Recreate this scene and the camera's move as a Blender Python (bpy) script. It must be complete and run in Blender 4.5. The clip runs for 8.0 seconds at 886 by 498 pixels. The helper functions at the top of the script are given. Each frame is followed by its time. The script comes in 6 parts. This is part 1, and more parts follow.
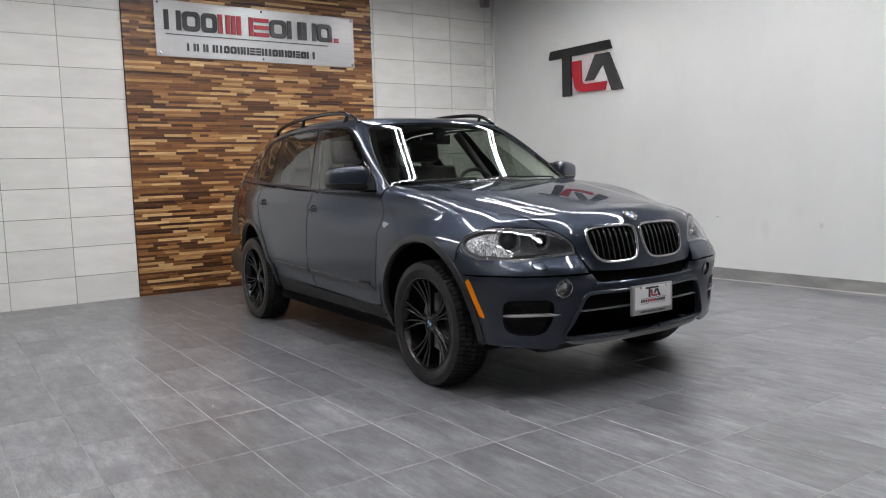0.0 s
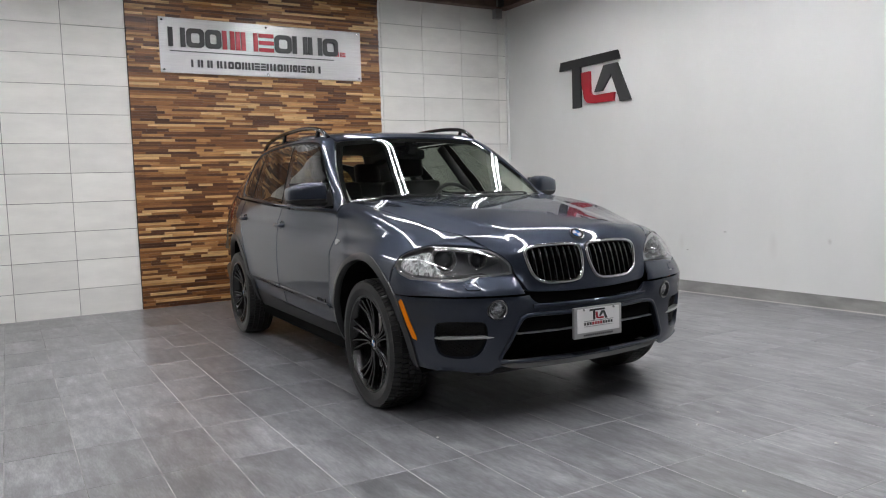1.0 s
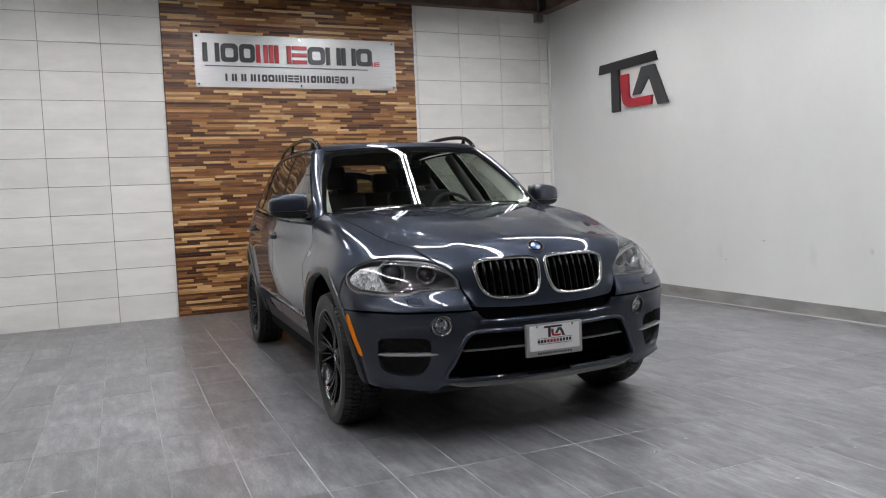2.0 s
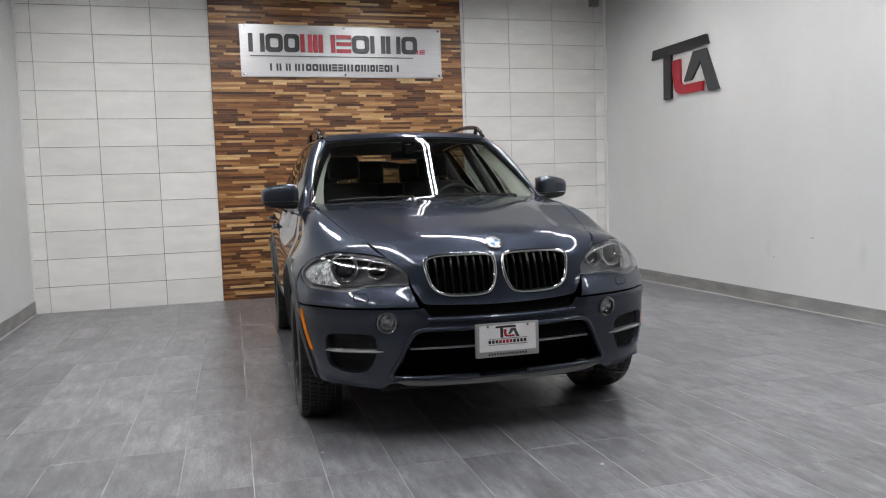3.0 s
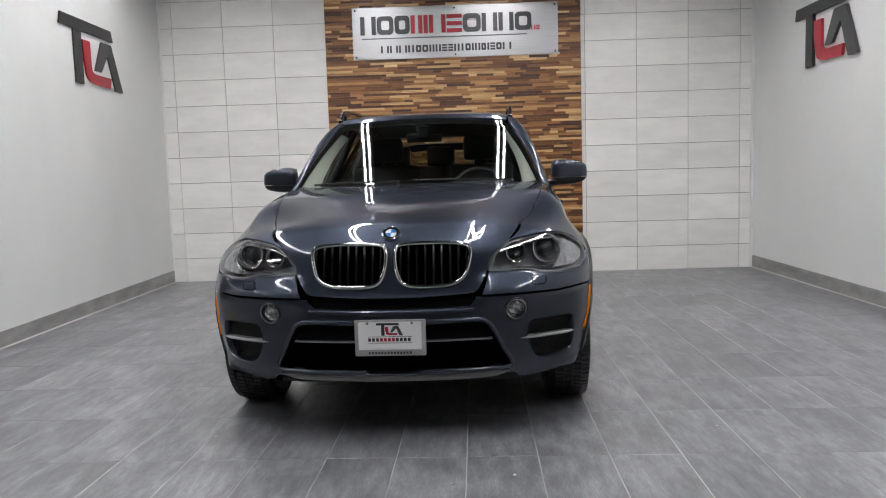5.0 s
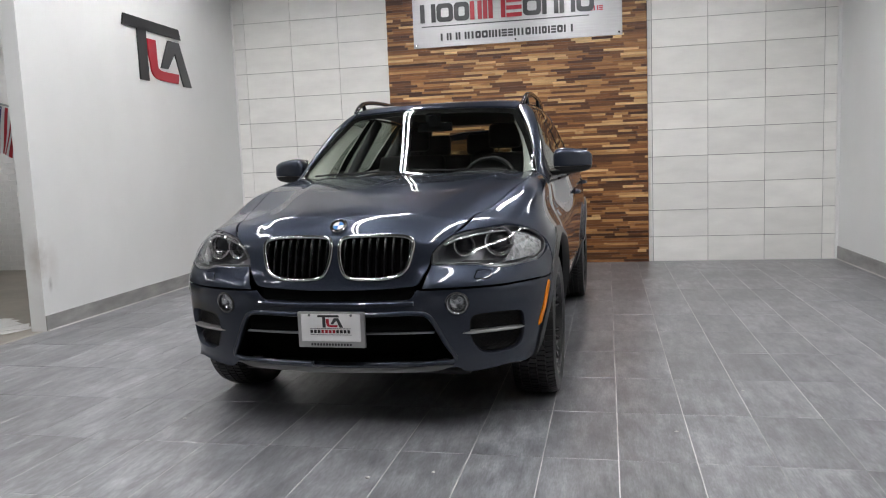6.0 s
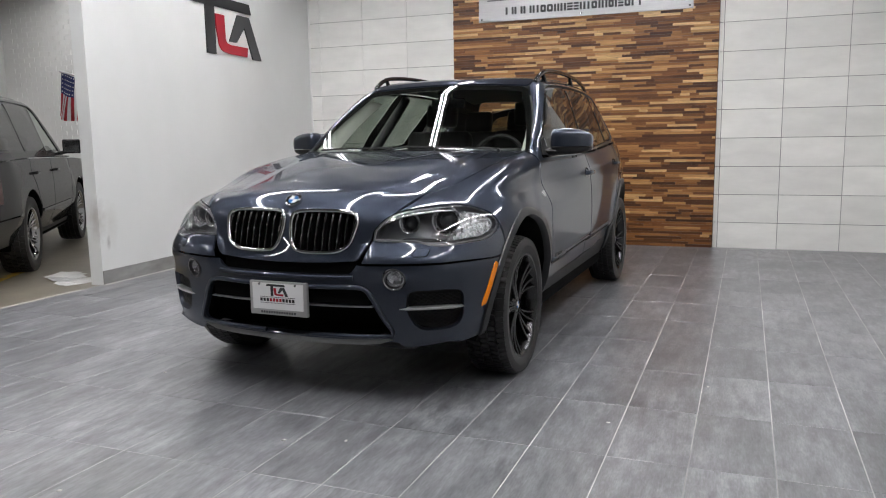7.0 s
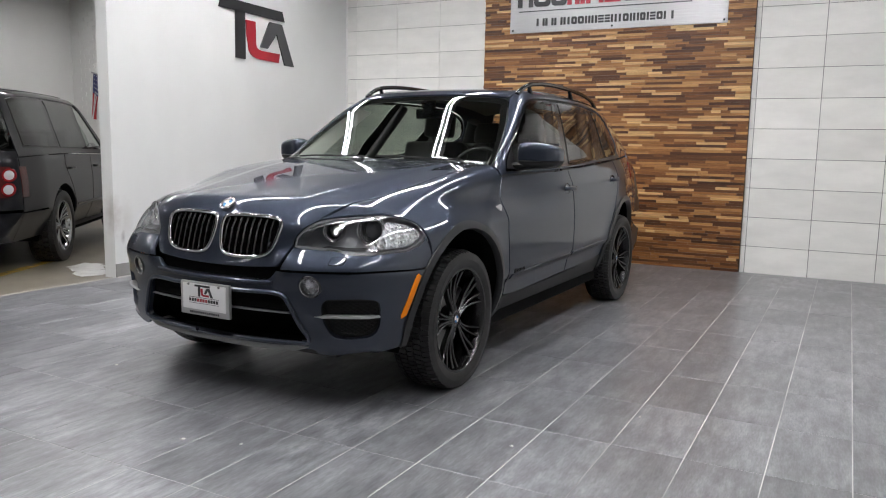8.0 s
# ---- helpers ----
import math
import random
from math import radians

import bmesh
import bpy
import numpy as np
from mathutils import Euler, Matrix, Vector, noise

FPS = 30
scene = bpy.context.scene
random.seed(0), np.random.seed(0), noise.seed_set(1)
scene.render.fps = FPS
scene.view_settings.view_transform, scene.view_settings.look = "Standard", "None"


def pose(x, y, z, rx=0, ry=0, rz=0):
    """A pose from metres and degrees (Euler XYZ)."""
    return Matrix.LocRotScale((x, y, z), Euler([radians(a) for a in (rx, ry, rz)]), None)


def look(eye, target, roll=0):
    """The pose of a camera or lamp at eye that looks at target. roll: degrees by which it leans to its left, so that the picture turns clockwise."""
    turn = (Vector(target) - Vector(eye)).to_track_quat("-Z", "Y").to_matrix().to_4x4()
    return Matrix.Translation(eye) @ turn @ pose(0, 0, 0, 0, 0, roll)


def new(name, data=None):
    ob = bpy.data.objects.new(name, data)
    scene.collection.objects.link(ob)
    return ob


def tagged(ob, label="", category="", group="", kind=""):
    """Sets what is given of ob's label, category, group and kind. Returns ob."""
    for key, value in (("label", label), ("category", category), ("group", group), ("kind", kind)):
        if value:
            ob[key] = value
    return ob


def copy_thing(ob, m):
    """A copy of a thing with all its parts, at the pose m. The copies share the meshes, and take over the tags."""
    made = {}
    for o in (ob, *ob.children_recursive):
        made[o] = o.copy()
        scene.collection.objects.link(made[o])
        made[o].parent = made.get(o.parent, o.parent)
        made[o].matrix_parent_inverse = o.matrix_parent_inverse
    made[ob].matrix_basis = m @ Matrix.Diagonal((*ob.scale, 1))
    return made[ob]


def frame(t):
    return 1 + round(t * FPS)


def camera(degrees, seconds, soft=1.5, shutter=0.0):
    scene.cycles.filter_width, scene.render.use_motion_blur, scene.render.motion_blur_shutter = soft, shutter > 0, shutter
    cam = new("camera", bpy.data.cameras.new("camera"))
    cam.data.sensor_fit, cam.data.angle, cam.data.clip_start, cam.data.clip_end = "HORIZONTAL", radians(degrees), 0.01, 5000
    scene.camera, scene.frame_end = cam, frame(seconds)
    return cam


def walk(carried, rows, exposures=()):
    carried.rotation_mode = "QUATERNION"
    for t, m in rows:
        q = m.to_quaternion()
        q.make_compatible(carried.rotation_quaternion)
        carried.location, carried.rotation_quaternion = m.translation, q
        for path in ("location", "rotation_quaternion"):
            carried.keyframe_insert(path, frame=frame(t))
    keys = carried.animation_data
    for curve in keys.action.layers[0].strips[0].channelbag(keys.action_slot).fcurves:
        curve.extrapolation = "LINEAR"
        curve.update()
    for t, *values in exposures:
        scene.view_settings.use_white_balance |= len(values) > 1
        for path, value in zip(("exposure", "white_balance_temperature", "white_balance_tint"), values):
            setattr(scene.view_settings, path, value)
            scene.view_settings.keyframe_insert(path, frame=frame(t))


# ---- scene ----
cam = camera(60.4, 8.0, 1.1)
PATH = [
    (0, (-3.496, 0.105, 1.222), (-2.351, 1.734, 1.027), -1.8),
    (0.5, (-3.226, 0.0, 1.24), (-2.14, 1.67, 1.058), -2.0),
    (1, (-2.897, -0.146, 1.234), (-1.872, 1.565, 1.072), -1.9),
    (1.5, (-2.556, -0.253, 1.213), (-1.609, 1.503, 1.069), -1.9),
    (1.7, (-2.408, -0.302, 1.221), (-1.515, 1.482, 1.083), -2.3),
    (2.8, (-1.631, -0.509, 1.244), (-1.013, 1.387, 1.089), -1.8),
    (3, (-1.478, -0.525, 1.24), (-0.91, 1.386, 1.079), -1.9),
    (3.5, (-1.078, -0.577, 1.24), (-0.633, 1.365, 1.065), -1.2),
    (4, (-0.683, -0.557, 1.225), (-0.351, 1.406, 1.037), -0.7),
    (4.5, (-0.248, -0.546, 1.221), (-0.099, 1.438, 1.025), -1.6),
    (4.7, (-0.087, -0.527, 1.223), (-0.019, 1.462, 1.027), -1.6),
    (5.8, (0.841, -0.4, 1.236), (0.512, 1.561, 1.022), -2.4),
    (6, (0.992, -0.37, 1.234), (0.608, 1.58, 1.009), -2.3),
    (6.5, (1.396, -0.274, 1.229), (0.871, 1.638, 0.964), -1.7),
    (7, (1.805, -0.193, 1.241), (1.11, 1.66, 0.955), -0.9),
    (7.5, (2.159, -0.037, 1.232), (1.348, 1.771, 0.961), 0.3),
    (8, (2.471, 0.14, 1.25), (1.579, 1.911, 0.987), 1.1),
]
walk(cam, [(t, look(eye, target, roll)) for t, eye, target, roll in PATH], exposures=[(0, -0.04), (1.0, -0.03), (1.5, -0.06), (3.0, -0.07), (4.5, -0.12), (6.0, 0.01), (7.0, 0.06), (8.0, 0.16)])

# ---- world and light ----
world = bpy.data.worlds.new("world")
scene.world = world
world.use_nodes = True
world.node_tree.nodes["Background"].inputs[0].default_value = (0.75, 0.77, 0.8, 1)
world.node_tree.nodes["Background"].inputs[1].default_value = 0.0
TUBE_GLOW = 111.0


# ---- materials ----
def material(name, colour=(0.5, 0.5, 0.5), rough=0.5, metal=0.0, spec=0.5):
    m = bpy.data.materials.new(name)
    m.use_nodes = True
    b = m.node_tree.nodes["Principled BSDF"]
    b.inputs["Base Color"].default_value = (*colour, 1)
    b.inputs["Roughness"].default_value = rough
    b.inputs["Metallic"].default_value = metal
    b.inputs["Specular IOR Level"].default_value = spec
    return m


class Nodes:
    """Short hand for the nodes of a material."""

    def __init__(self, m):
        self.t = m.node_tree
        self.b = self.t.nodes["Principled BSDF"]

    def add(self, kind, **values):
        n = self.t.nodes.new(kind)
        for k, v in values.items():
            n.inputs[k.replace("_", " ")].default_value = v
        return n

    def link(self, a, b):
        self.t.links.new(a, b)

    def coord(self, scale, kind="Object"):
        c = self.t.nodes.new("ShaderNodeTexCoord")
        m = self.add("ShaderNodeMapping", Scale=scale)
        self.link(c.outputs[kind], m.inputs["Vector"])
        return m.outputs["Vector"]

    def noise(self, scale, size=1.0, detail=4.0, rough=0.55, kind="Object"):
        n = self.add("ShaderNodeTexNoise", Scale=size, Detail=detail, Roughness=rough)
        self.link(self.coord(scale, kind), n.inputs["Vector"])
        return n.outputs["Fac"]

    def ramp(self, fac, stops):
        r = self.t.nodes.new("ShaderNodeValToRGB")
        e = r.color_ramp.elements
        e[0].position, e[1].position = stops[0][0], stops[-1][0]
        for p, c in stops[1:-1]:
            e.new(p)
        for el, (p, c) in zip(e, stops):
            el.color = (*c, 1)
        self.link(fac, r.inputs["Fac"])
        return r.outputs["Color"]

    def mix(self, fac, a, b, how="MIX"):
        m = self.t.nodes.new("ShaderNodeMix")
        m.data_type, m.blend_type = "RGBA", how
        for i, v in ((0, fac), (6, a), (7, b)):
            if isinstance(v, (int, float)):
                m.inputs[i].default_value = v
            elif isinstance(v, tuple):
                m.inputs[i].default_value = (*v, 1)
            else:
                self.link(v, m.inputs[i])
        return m.outputs[2]

    def maths(self, op, a, b=0.0, c=0.0):
        m = self.t.nodes.new("ShaderNodeMath")
        m.operation = op
        for i, v in enumerate((a, b, c)):
            if isinstance(v, (int, float)):
                m.inputs[i].default_value = v
            else:
                self.link(v, m.inputs[i])
        return m.outputs[0]

    def random(self):
        return self.t.nodes.new("ShaderNodeObjectInfo").outputs["Random"]

    def island(self):
        return self.t.nodes.new("ShaderNodeNewGeometry").outputs["Random Per Island"]

    def bump(self, height, strength=0.2, distance=0.002):
        n = self.add("ShaderNodeBump", Strength=strength, Distance=distance)
        self.link(height, n.inputs["Height"])
        self.link(n.outputs["Normal"], self.b.inputs["Normal"])


def grey_ramp(n, fac, lo, hi, p0=0.3, p1=0.7):
    return n.ramp(fac, ((p0, (lo, lo, lo)), (p1, (hi, hi, hi))))


def shifted(n, rnd, scale, size, detail=5.0, rough=0.6):
    """Noise whose place depends on a random number, so that no two pieces are alike."""
    c = n.t.nodes.new("ShaderNodeNewGeometry")
    m = n.add("ShaderNodeMapping", Scale=scale)
    n.link(c.outputs["Position"], m.inputs["Vector"])
    j = n.add("ShaderNodeCombineXYZ")
    for i, k in enumerate((37.0, 53.0, 11.0)):
        n.link(n.maths("MULTIPLY", rnd, k), j.inputs[i])
    n.link(j.outputs[0], m.inputs["Location"])
    x = n.add("ShaderNodeTexNoise", Scale=size, Detail=detail, Roughness=rough)
    n.link(m.outputs["Vector"], x.inputs["Vector"])
    return x.outputs["Fac"]


def floor_tile_material(name, joined=False):
    m = material(name, (0.16, 0.16, 0.165), 0.25, 0.0, 1.0)
    n = Nodes(m)
    rnd = n.island() if joined else n.random()
    streak = shifted(n, rnd, (10.0, 2.2, 1.0), 2.0, 5.0, 0.65)
    broad = shifted(n, rnd, (2.6, 1.5, 1.0), 2.0, 4.0, 0.55)
    fine = shifted(n, rnd, (70.0, 12.0, 1.0), 2.0, 3.0, 0.6)
    col = n.ramp(broad, ((0.28, (0.100, 0.103, 0.111)), (0.72, (0.222, 0.226, 0.239))))
    col = n.mix(1.0, col, grey_ramp(n, streak, 0.48, 1.62, 0.27, 0.75), "MULTIPLY")
    col = n.mix(1.0, col, grey_ramp(n, fine, 0.78, 1.22, 0.3, 0.7), "MULTIPLY")
    tone = n.maths("MULTIPLY_ADD", rnd, 0.36, 0.82)
    t3 = n.add("ShaderNodeCombineXYZ")
    for i in range(3):
        n.link(tone, t3.inputs[i])
    col = n.mix(1.0, col, t3.outputs[0], "MULTIPLY")
    n.link(col, n.b.inputs["Base Color"])
    n.link(n.ramp(streak, ((0.3, (0.285, 0.285, 0.285)), (0.7, (0.325, 0.325, 0.325)))), n.b.inputs["Roughness"])
    return m


def wood_strip_material(name, joined=False):
    m = material(name, (0.25, 0.13, 0.06), 0.42)
    n = Nodes(m)
    rnd = n.island() if joined else n.random()
    base = n.ramp(rnd, ((0.0, (0.050, 0.016, 0.006)), (0.22, (0.105, 0.037, 0.012)), (0.46, (0.190, 0.075, 0.022)),
                        (0.68, (0.300, 0.132, 0.042)), (0.84, (0.46, 0.245, 0.090)), (1.0, (0.68, 0.46, 0.22))))
    grain = shifted(n, rnd, (2.5, 1.0, 64.0), 2.0, 6.0, 0.7)
    col = n.mix(0.85, base, grey_ramp(n, grain, 0.40, 1.60, 0.28, 0.72), "MULTIPLY")
    n.link(col, n.b.inputs["Base Color"])
    n.bump(grain, 0.2, 0.001)
    return m


def wall_paint(name, colour, smears=()):
    m = material(name, colour, 0.55)
    n = Nodes(m)
    big = n.noise((1, 1, 0.6), 0.9, 4.0)
    c = n.mix(1.0, colour, grey_ramp(n, big, 0.94, 1.03, 0.3, 0.7), "MULTIPLY")
    scuff = n.noise((1, 1, 1), 2.3, 8.0, 0.72)
    c = n.mix(n.ramp(scuff, ((0.71, (0, 0, 0)), (0.76, (0.35, 0.35, 0.35)))), c, (0.5, 0.49, 0.47))
    for spot, size, tone, most, tall in smears:
        g = n.t.nodes.new("ShaderNodeNewGeometry")
        m2 = n.add("ShaderNodeMapping", Scale=(1.0, 1.0, tall))
        n.link(g.outputs["Position"], m2.inputs["Vector"])
        d = n.t.nodes.new("ShaderNodeVectorMath")
        d.operation = "DISTANCE"
        n.link(m2.outputs[0], d.inputs[0])
        d.inputs[1].default_value = (spot[0], spot[1], spot[2] * tall)
        near = n.maths("MULTIPLY_ADD", n.noise((1, 1, 1), 14.0, 4.0), size * 0.9, d.outputs["Value"])
        c = n.mix(n.ramp(near, ((size * 0.4, (most, most, most)), (size * 1.5, (0, 0, 0)))), c, tone)
    n.link(c, n.b.inputs["Base Color"])
    n.bump(n.noise((1, 1, 1), 160.0, 2.0), 0.12, 0.001)
    return m


FLOOR_TILE = floor_tile_material("grey stone-look porcelain")
FLOOR_TILE_JOINED = floor_tile_material("grey stone-look porcelain further", True)
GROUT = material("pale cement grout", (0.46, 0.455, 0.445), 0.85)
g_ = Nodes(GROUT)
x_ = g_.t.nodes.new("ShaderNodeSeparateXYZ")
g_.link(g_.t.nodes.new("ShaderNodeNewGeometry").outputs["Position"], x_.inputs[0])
# slightly paler towards +x, with broad random patches
paleness_ = g_.maths("MULTIPLY_ADD", x_.outputs[0], 0.035, g_.maths("MULTIPLY_ADD", g_.noise((1, 1, 1), 1.3, 5.0), 1.3, -0.10))
g_.link(g_.ramp(paleness_, ((0.24, (0.14, 0.14, 0.14)), (0.74, (0.66, 0.655, 0.64)))), g_.b.inputs["Base Color"])
WALL_TILE = material("ivory porcelain wall tile", (0.83, 0.825, 0.795), 0.34)
n_ = Nodes(WALL_TILE)
r_ = n_.random()
c_ = shifted(n_, r_, (1.0, 1.0, 3.0), 2.4, 5.0)
n_.link(n_.mix(1.0, n_.mix(1.0, (0.83, 0.825, 0.795), grey_ramp(n_, c_, 0.93, 1.05), "MULTIPLY"), grey_ramp(n_, r_, 0.94, 1.04, 0.0, 1.0), "MULTIPLY"), n_.b.inputs["Base Color"])
n_.bump(c_, 0.08, 0.001)
TILE_JOINT = material("dark tile joint", (0.10, 0.10, 0.098), 0.9)
WOOD = wood_strip_material("mixed hardwood strip")
WOOD_JOINED = wood_strip_material("mixed hardwood strip joined", True)
WOOD_BACK = material("dark batten board", (0.03, 0.016, 0.009), 0.8)
WHITE_PAINT = wall_paint("white wall paint", (0.745, 0.758, 0.752), (((-3.45, 5.04, 0.58), 0.10, (0.30, 0.25, 0.22), 0.55, 0.45), ((-3.42, 5.18, 0.53), 0.10, (0.45, 0.42, 0.39), 0.35, 0.45),
    ((-3.42, 5.14, 0.36), 0.03, (0.2, 0.19, 0.18), 0.7, 0.45), ((3.745, 5.17, 0.668), 0.026, (0.24, 0.24, 0.235), 0.8, 2.6), ((3.745, 5.67, 0.455), 0.022, (0.24, 0.24, 0.235), 0.8, 2.6),
    ((3.745, 4.01, 0.614), 0.026, (0.50, 0.50, 0.49), 0.7, 0.8), ((3.745, 5.75, 0.53), 0.05, (0.62, 0.62, 0.61), 0.5, 0.4), ((3.745, 4.6, 0.55), 0.06, (0.64, 0.64, 0.63), 0.5, 0.4)))
GREY_WALL = wall_paint("painted masonry", (0.70, 0.70, 0.685))
DARK_WALL = wall_paint("dark unseen wall", (0.16, 0.16, 0.165))
BASE_TILE = material("grey base tile", (0.27, 0.27, 0.265), 0.45)
b_ = Nodes(BASE_TILE)
b_.link(b_.ramp(b_.noise((1, 1, 3), 3.0, 5.0), ((0.3, (0.2, 0.2, 0.197)), (0.7, (0.34, 0.338, 0.33)))), b_.b.inputs["Base Color"])
EDGE_STRIP = material("pale worn mortar", (0.42, 0.40, 0.36), 0.8)
CAULK = material("pale sealant", (0.58, 0.57, 0.55), 0.6)
ALU = material("white edge trim", (0.8, 0.8, 0.79), 0.35)
CONCRETE = material("sealed tan concrete", (0.28, 0.25, 0.2), 0.35)
k_ = Nodes(CONCRETE)
k_.link(k_.ramp(k_.noise((1, 1, 1), 0.8, 7.0, 0.65), ((0.3, (0.16, 0.14, 0.105)), (0.7, (0.33, 0.30, 0.24)))), k_.b.inputs["Base Color"])
k_.bump(k_.noise((1, 1, 1), 40.0, 3.0), 0.1, 0.002)
YELLOW = material("worn yellow floor paint", (0.55, 0.36, 0.04), 0.5)
y_ = Nodes(YELLOW)
y_.link(y_.ramp(y_.noise((1, 1, 1), 9.0, 6.0, 0.7), ((0.38, (0.26, 0.22, 0.15)), (0.5, (0.55, 0.36, 0.04)))), y_.b.inputs["Base Color"])
CEILING = material("dark open ceiling", (0.17, 0.15, 0.14), 0.8)
d_ = Nodes(CEILING)
d_.link(d_.ramp(d_.noise((1, 6, 1), 1.2, 4.0), ((0.3, (0.035, 0.031, 0.03)), (0.7, (0.075, 0.067, 0.062)))), d_.b.inputs["Base Color"])
RUST = material("red-brown primed steel", (0.11, 0.055, 0.04), 0.7)
t_ = Nodes(RUST)
t_.link(t_.ramp(t_.noise((1, 1, 1), 5.0, 5.0), ((0.3, (0.13, 0.085, 0.072)), (0.7, (0.22, 0.15, 0.125)))), t_.b.inputs["Base Color"])
STEEL = material("brushed aluminium", (0.78, 0.78, 0.78), 0.34, 1.0)
s_ = Nodes(STEEL)
v_ = s_.noise((1.0, 1.0, 160.0), 2.0, 4.0)
s_.link(grey_ramp(s_, v_, 0.30, 0.42), s_.b.inputs["Roughness"])
s_.link(s_.ramp(v_, ((0.3, (0.33, 0.33, 0.335)), (0.7, (0.44, 0.44, 0.445)))), s_.b.inputs["Base Color"])
LETTER_DARK = material("charcoal acrylic", (0.016, 0.017, 0.019), 0.35)
LETTER_GREY = material("dark grey acrylic", (0.040, 0.042, 0.045), 0.35)
LETTER_RED = material("deep red acrylic", (0.36, 0.008, 0.022), 0.32)
LAMP_WHITE = material("white enamelled steel", (0.8, 0.8, 0.8), 0.4)
TUBE = material("glowing diffuser strip", (1, 1, 1), 0.4)
u_ = Nodes(TUBE)
u_.b.inputs["Emission Color"].default_value = (1.0, 0.985, 1.0, 1)
u_.b.inputs["Emission Strength"].default_value = TUBE_GLOW

# vehicle materials
PAINT = material("dark graphite metallic paint", (0.05, 0.053, 0.06), 0.37, 0.85, 0.12)
p_ = Nodes(PAINT)
p_.b.inputs["Coat Weight"].default_value = 1.0
p_.b.inputs["Specular Tint"].default_value = (0.56, 0.58, 0.64, 1)
p_.b.inputs["Coat Roughness"].default_value = 0.008
p_.b.inputs["Coat IOR"].default_value = 1.45
f_ = p_.noise((1, 1, 1), 900.0, 2.0)
p_.link(p_.ramp(f_, ((0.35, (0.0245, 0.0300, 0.0425)), (0.7, (0.0500, 0.0600, 0.0835)))), p_.b.inputs["Base Color"])
BLACK_PAINT = material("black gloss paint", (0.0035, 0.0038, 0.0055), 0.4, 0.0, 0.1)
Nodes(BLACK_PAINT).b.inputs["Coat Weight"].default_value = 1.0
Nodes(BLACK_PAINT).b.inputs["Coat Roughness"].default_value = 0.02
Nodes(BLACK_PAINT).b.inputs["Coat IOR"].default_value = 1.3
PLASTIC = material("black grained plastic", (0.008, 0.008, 0.0085), 0.5, 0.0, 0.35)
q_ = Nodes(PLASTIC)
q_.bump(q_.noise((1, 1, 1), 400.0, 2.0), 0.15, 0.001)
ARCH = material("charcoal arch paint", (0.012, 0.013, 0.0145), 0.36, 0.0, 0.4)
GLOSS_BLACK = material("gloss black trim", (0.008, 0.008, 0.009), 0.12)
SATIN_BLACK = material("satin black alloy", (0.0045, 0.0045, 0.005), 0.22, 0.0)
RUBBER = material("tyre rubber", (0.02, 0.02, 0.02), 0.44, 0.0, 0.4)
w_ = Nodes(RUBBER)
w_.link(w_.ramp(w_.noise((1, 1, 1), 22.0, 5.0), ((0.35, (0.007, 0.007, 0.007)), (0.7, (0.017, 0.0168, 0.0165)))), w_.b.inputs["Base Color"])
CHROME = material("chrome", (0.52, 0.52, 0.53), 0.09, 1.0)
SILVER = material("satin silver plastic", (0.46, 0.46, 0.46), 0.34, 0.7)
SKID = material("grey skid plastic", (0.20, 0.20, 0.20), 0.42, 0.3)
AMBER = material("amber lens", (0.78, 0.22, 0.004), 0.22)
RED_LENS = material("red lens", (0.16, 0.008, 0.010), 0.14)
SMOKED_LENS = material("smoked red lens", (0.05, 0.012, 0.012), 0.12)
WHITE_LENS = material("clear ribbed lens", (0.55, 0.56, 0.57), 0.12, 0.4)
REFLECTOR = material("lamp reflector", (0.62, 0.62, 0.63), 0.10, 1.0)
LAMP_GREY = material("lamp housing", (0.26, 0.265, 0.275), 0.34, 0.45)
LAMP_SILVER = material("lamp ring silver", (0.62, 0.62, 0.63), 0.16, 0.9)
PROJECTOR = material("grey projector glass", (0.05, 0.052, 0.056), 0.08)
LEATHER = material("black leather", (0.017, 0.017, 0.018), 0.5)
DASH = material("dash vinyl", (0.05, 0.054, 0.055), 0.6)
LINER = material("grey headliner", (0.16, 0.165, 0.155), 0.85)
BEIGE = material("pale pillar trim", (0.52, 0.53, 0.48), 0.8)
# near-black, almost no sheen: the shade of hollows is put into the colour
VOID = material("shaded hollow and matt trim black", (0.004, 0.004, 0.004), 0.9, 0.0, 0.05)
DISC = material("machined brake disc", (0.35, 0.34, 0.33), 0.35, 1.0)
PLATE_WHITE = material("white plate enamel", (0.78, 0.78, 0.78), 0.3)
BADGE_BLUE = material("blue badge enamel", (0.03, 0.12, 0.30), 0.15)
BADGE_WHITE = material("white badge enamel", (0.62, 0.62, 0.63), 0.2)
TURN_LENS = material("faceted clear lamp", (0.50, 0.505, 0.51), 0.24, 0.55)
z_ = Nodes(TURN_LENS)
cell_ = z_.add("ShaderNodeTexVoronoi", Scale=1.0)
z_.link(z_.coord((95.0, 95.0, 28.0)), cell_.inputs["Vector"])
z_.bump(cell_.outputs["Distance"], 0.7, 0.008)
z_.link(z_.ramp(cell_.outputs["Color"], ((0.2, (0.16, 0.162, 0.165)), (0.8, (0.50, 0.505, 0.51)))), z_.b.inputs["Base Color"])
FLAG_RED = material("red cloth", (0.42, 0.03, 0.045), 0.8)
FLAG_WHITE = material("white cloth", (0.72, 0.72, 0.72), 0.8)
FLAG_BLUE = material("blue cloth", (0.035, 0.045, 0.16), 0.8)
PAPER = material("white paper", (0.75, 0.75, 0.73), 0.8)
DEBRIS = material("pale debris", (0.55, 0.54, 0.52), 0.9)


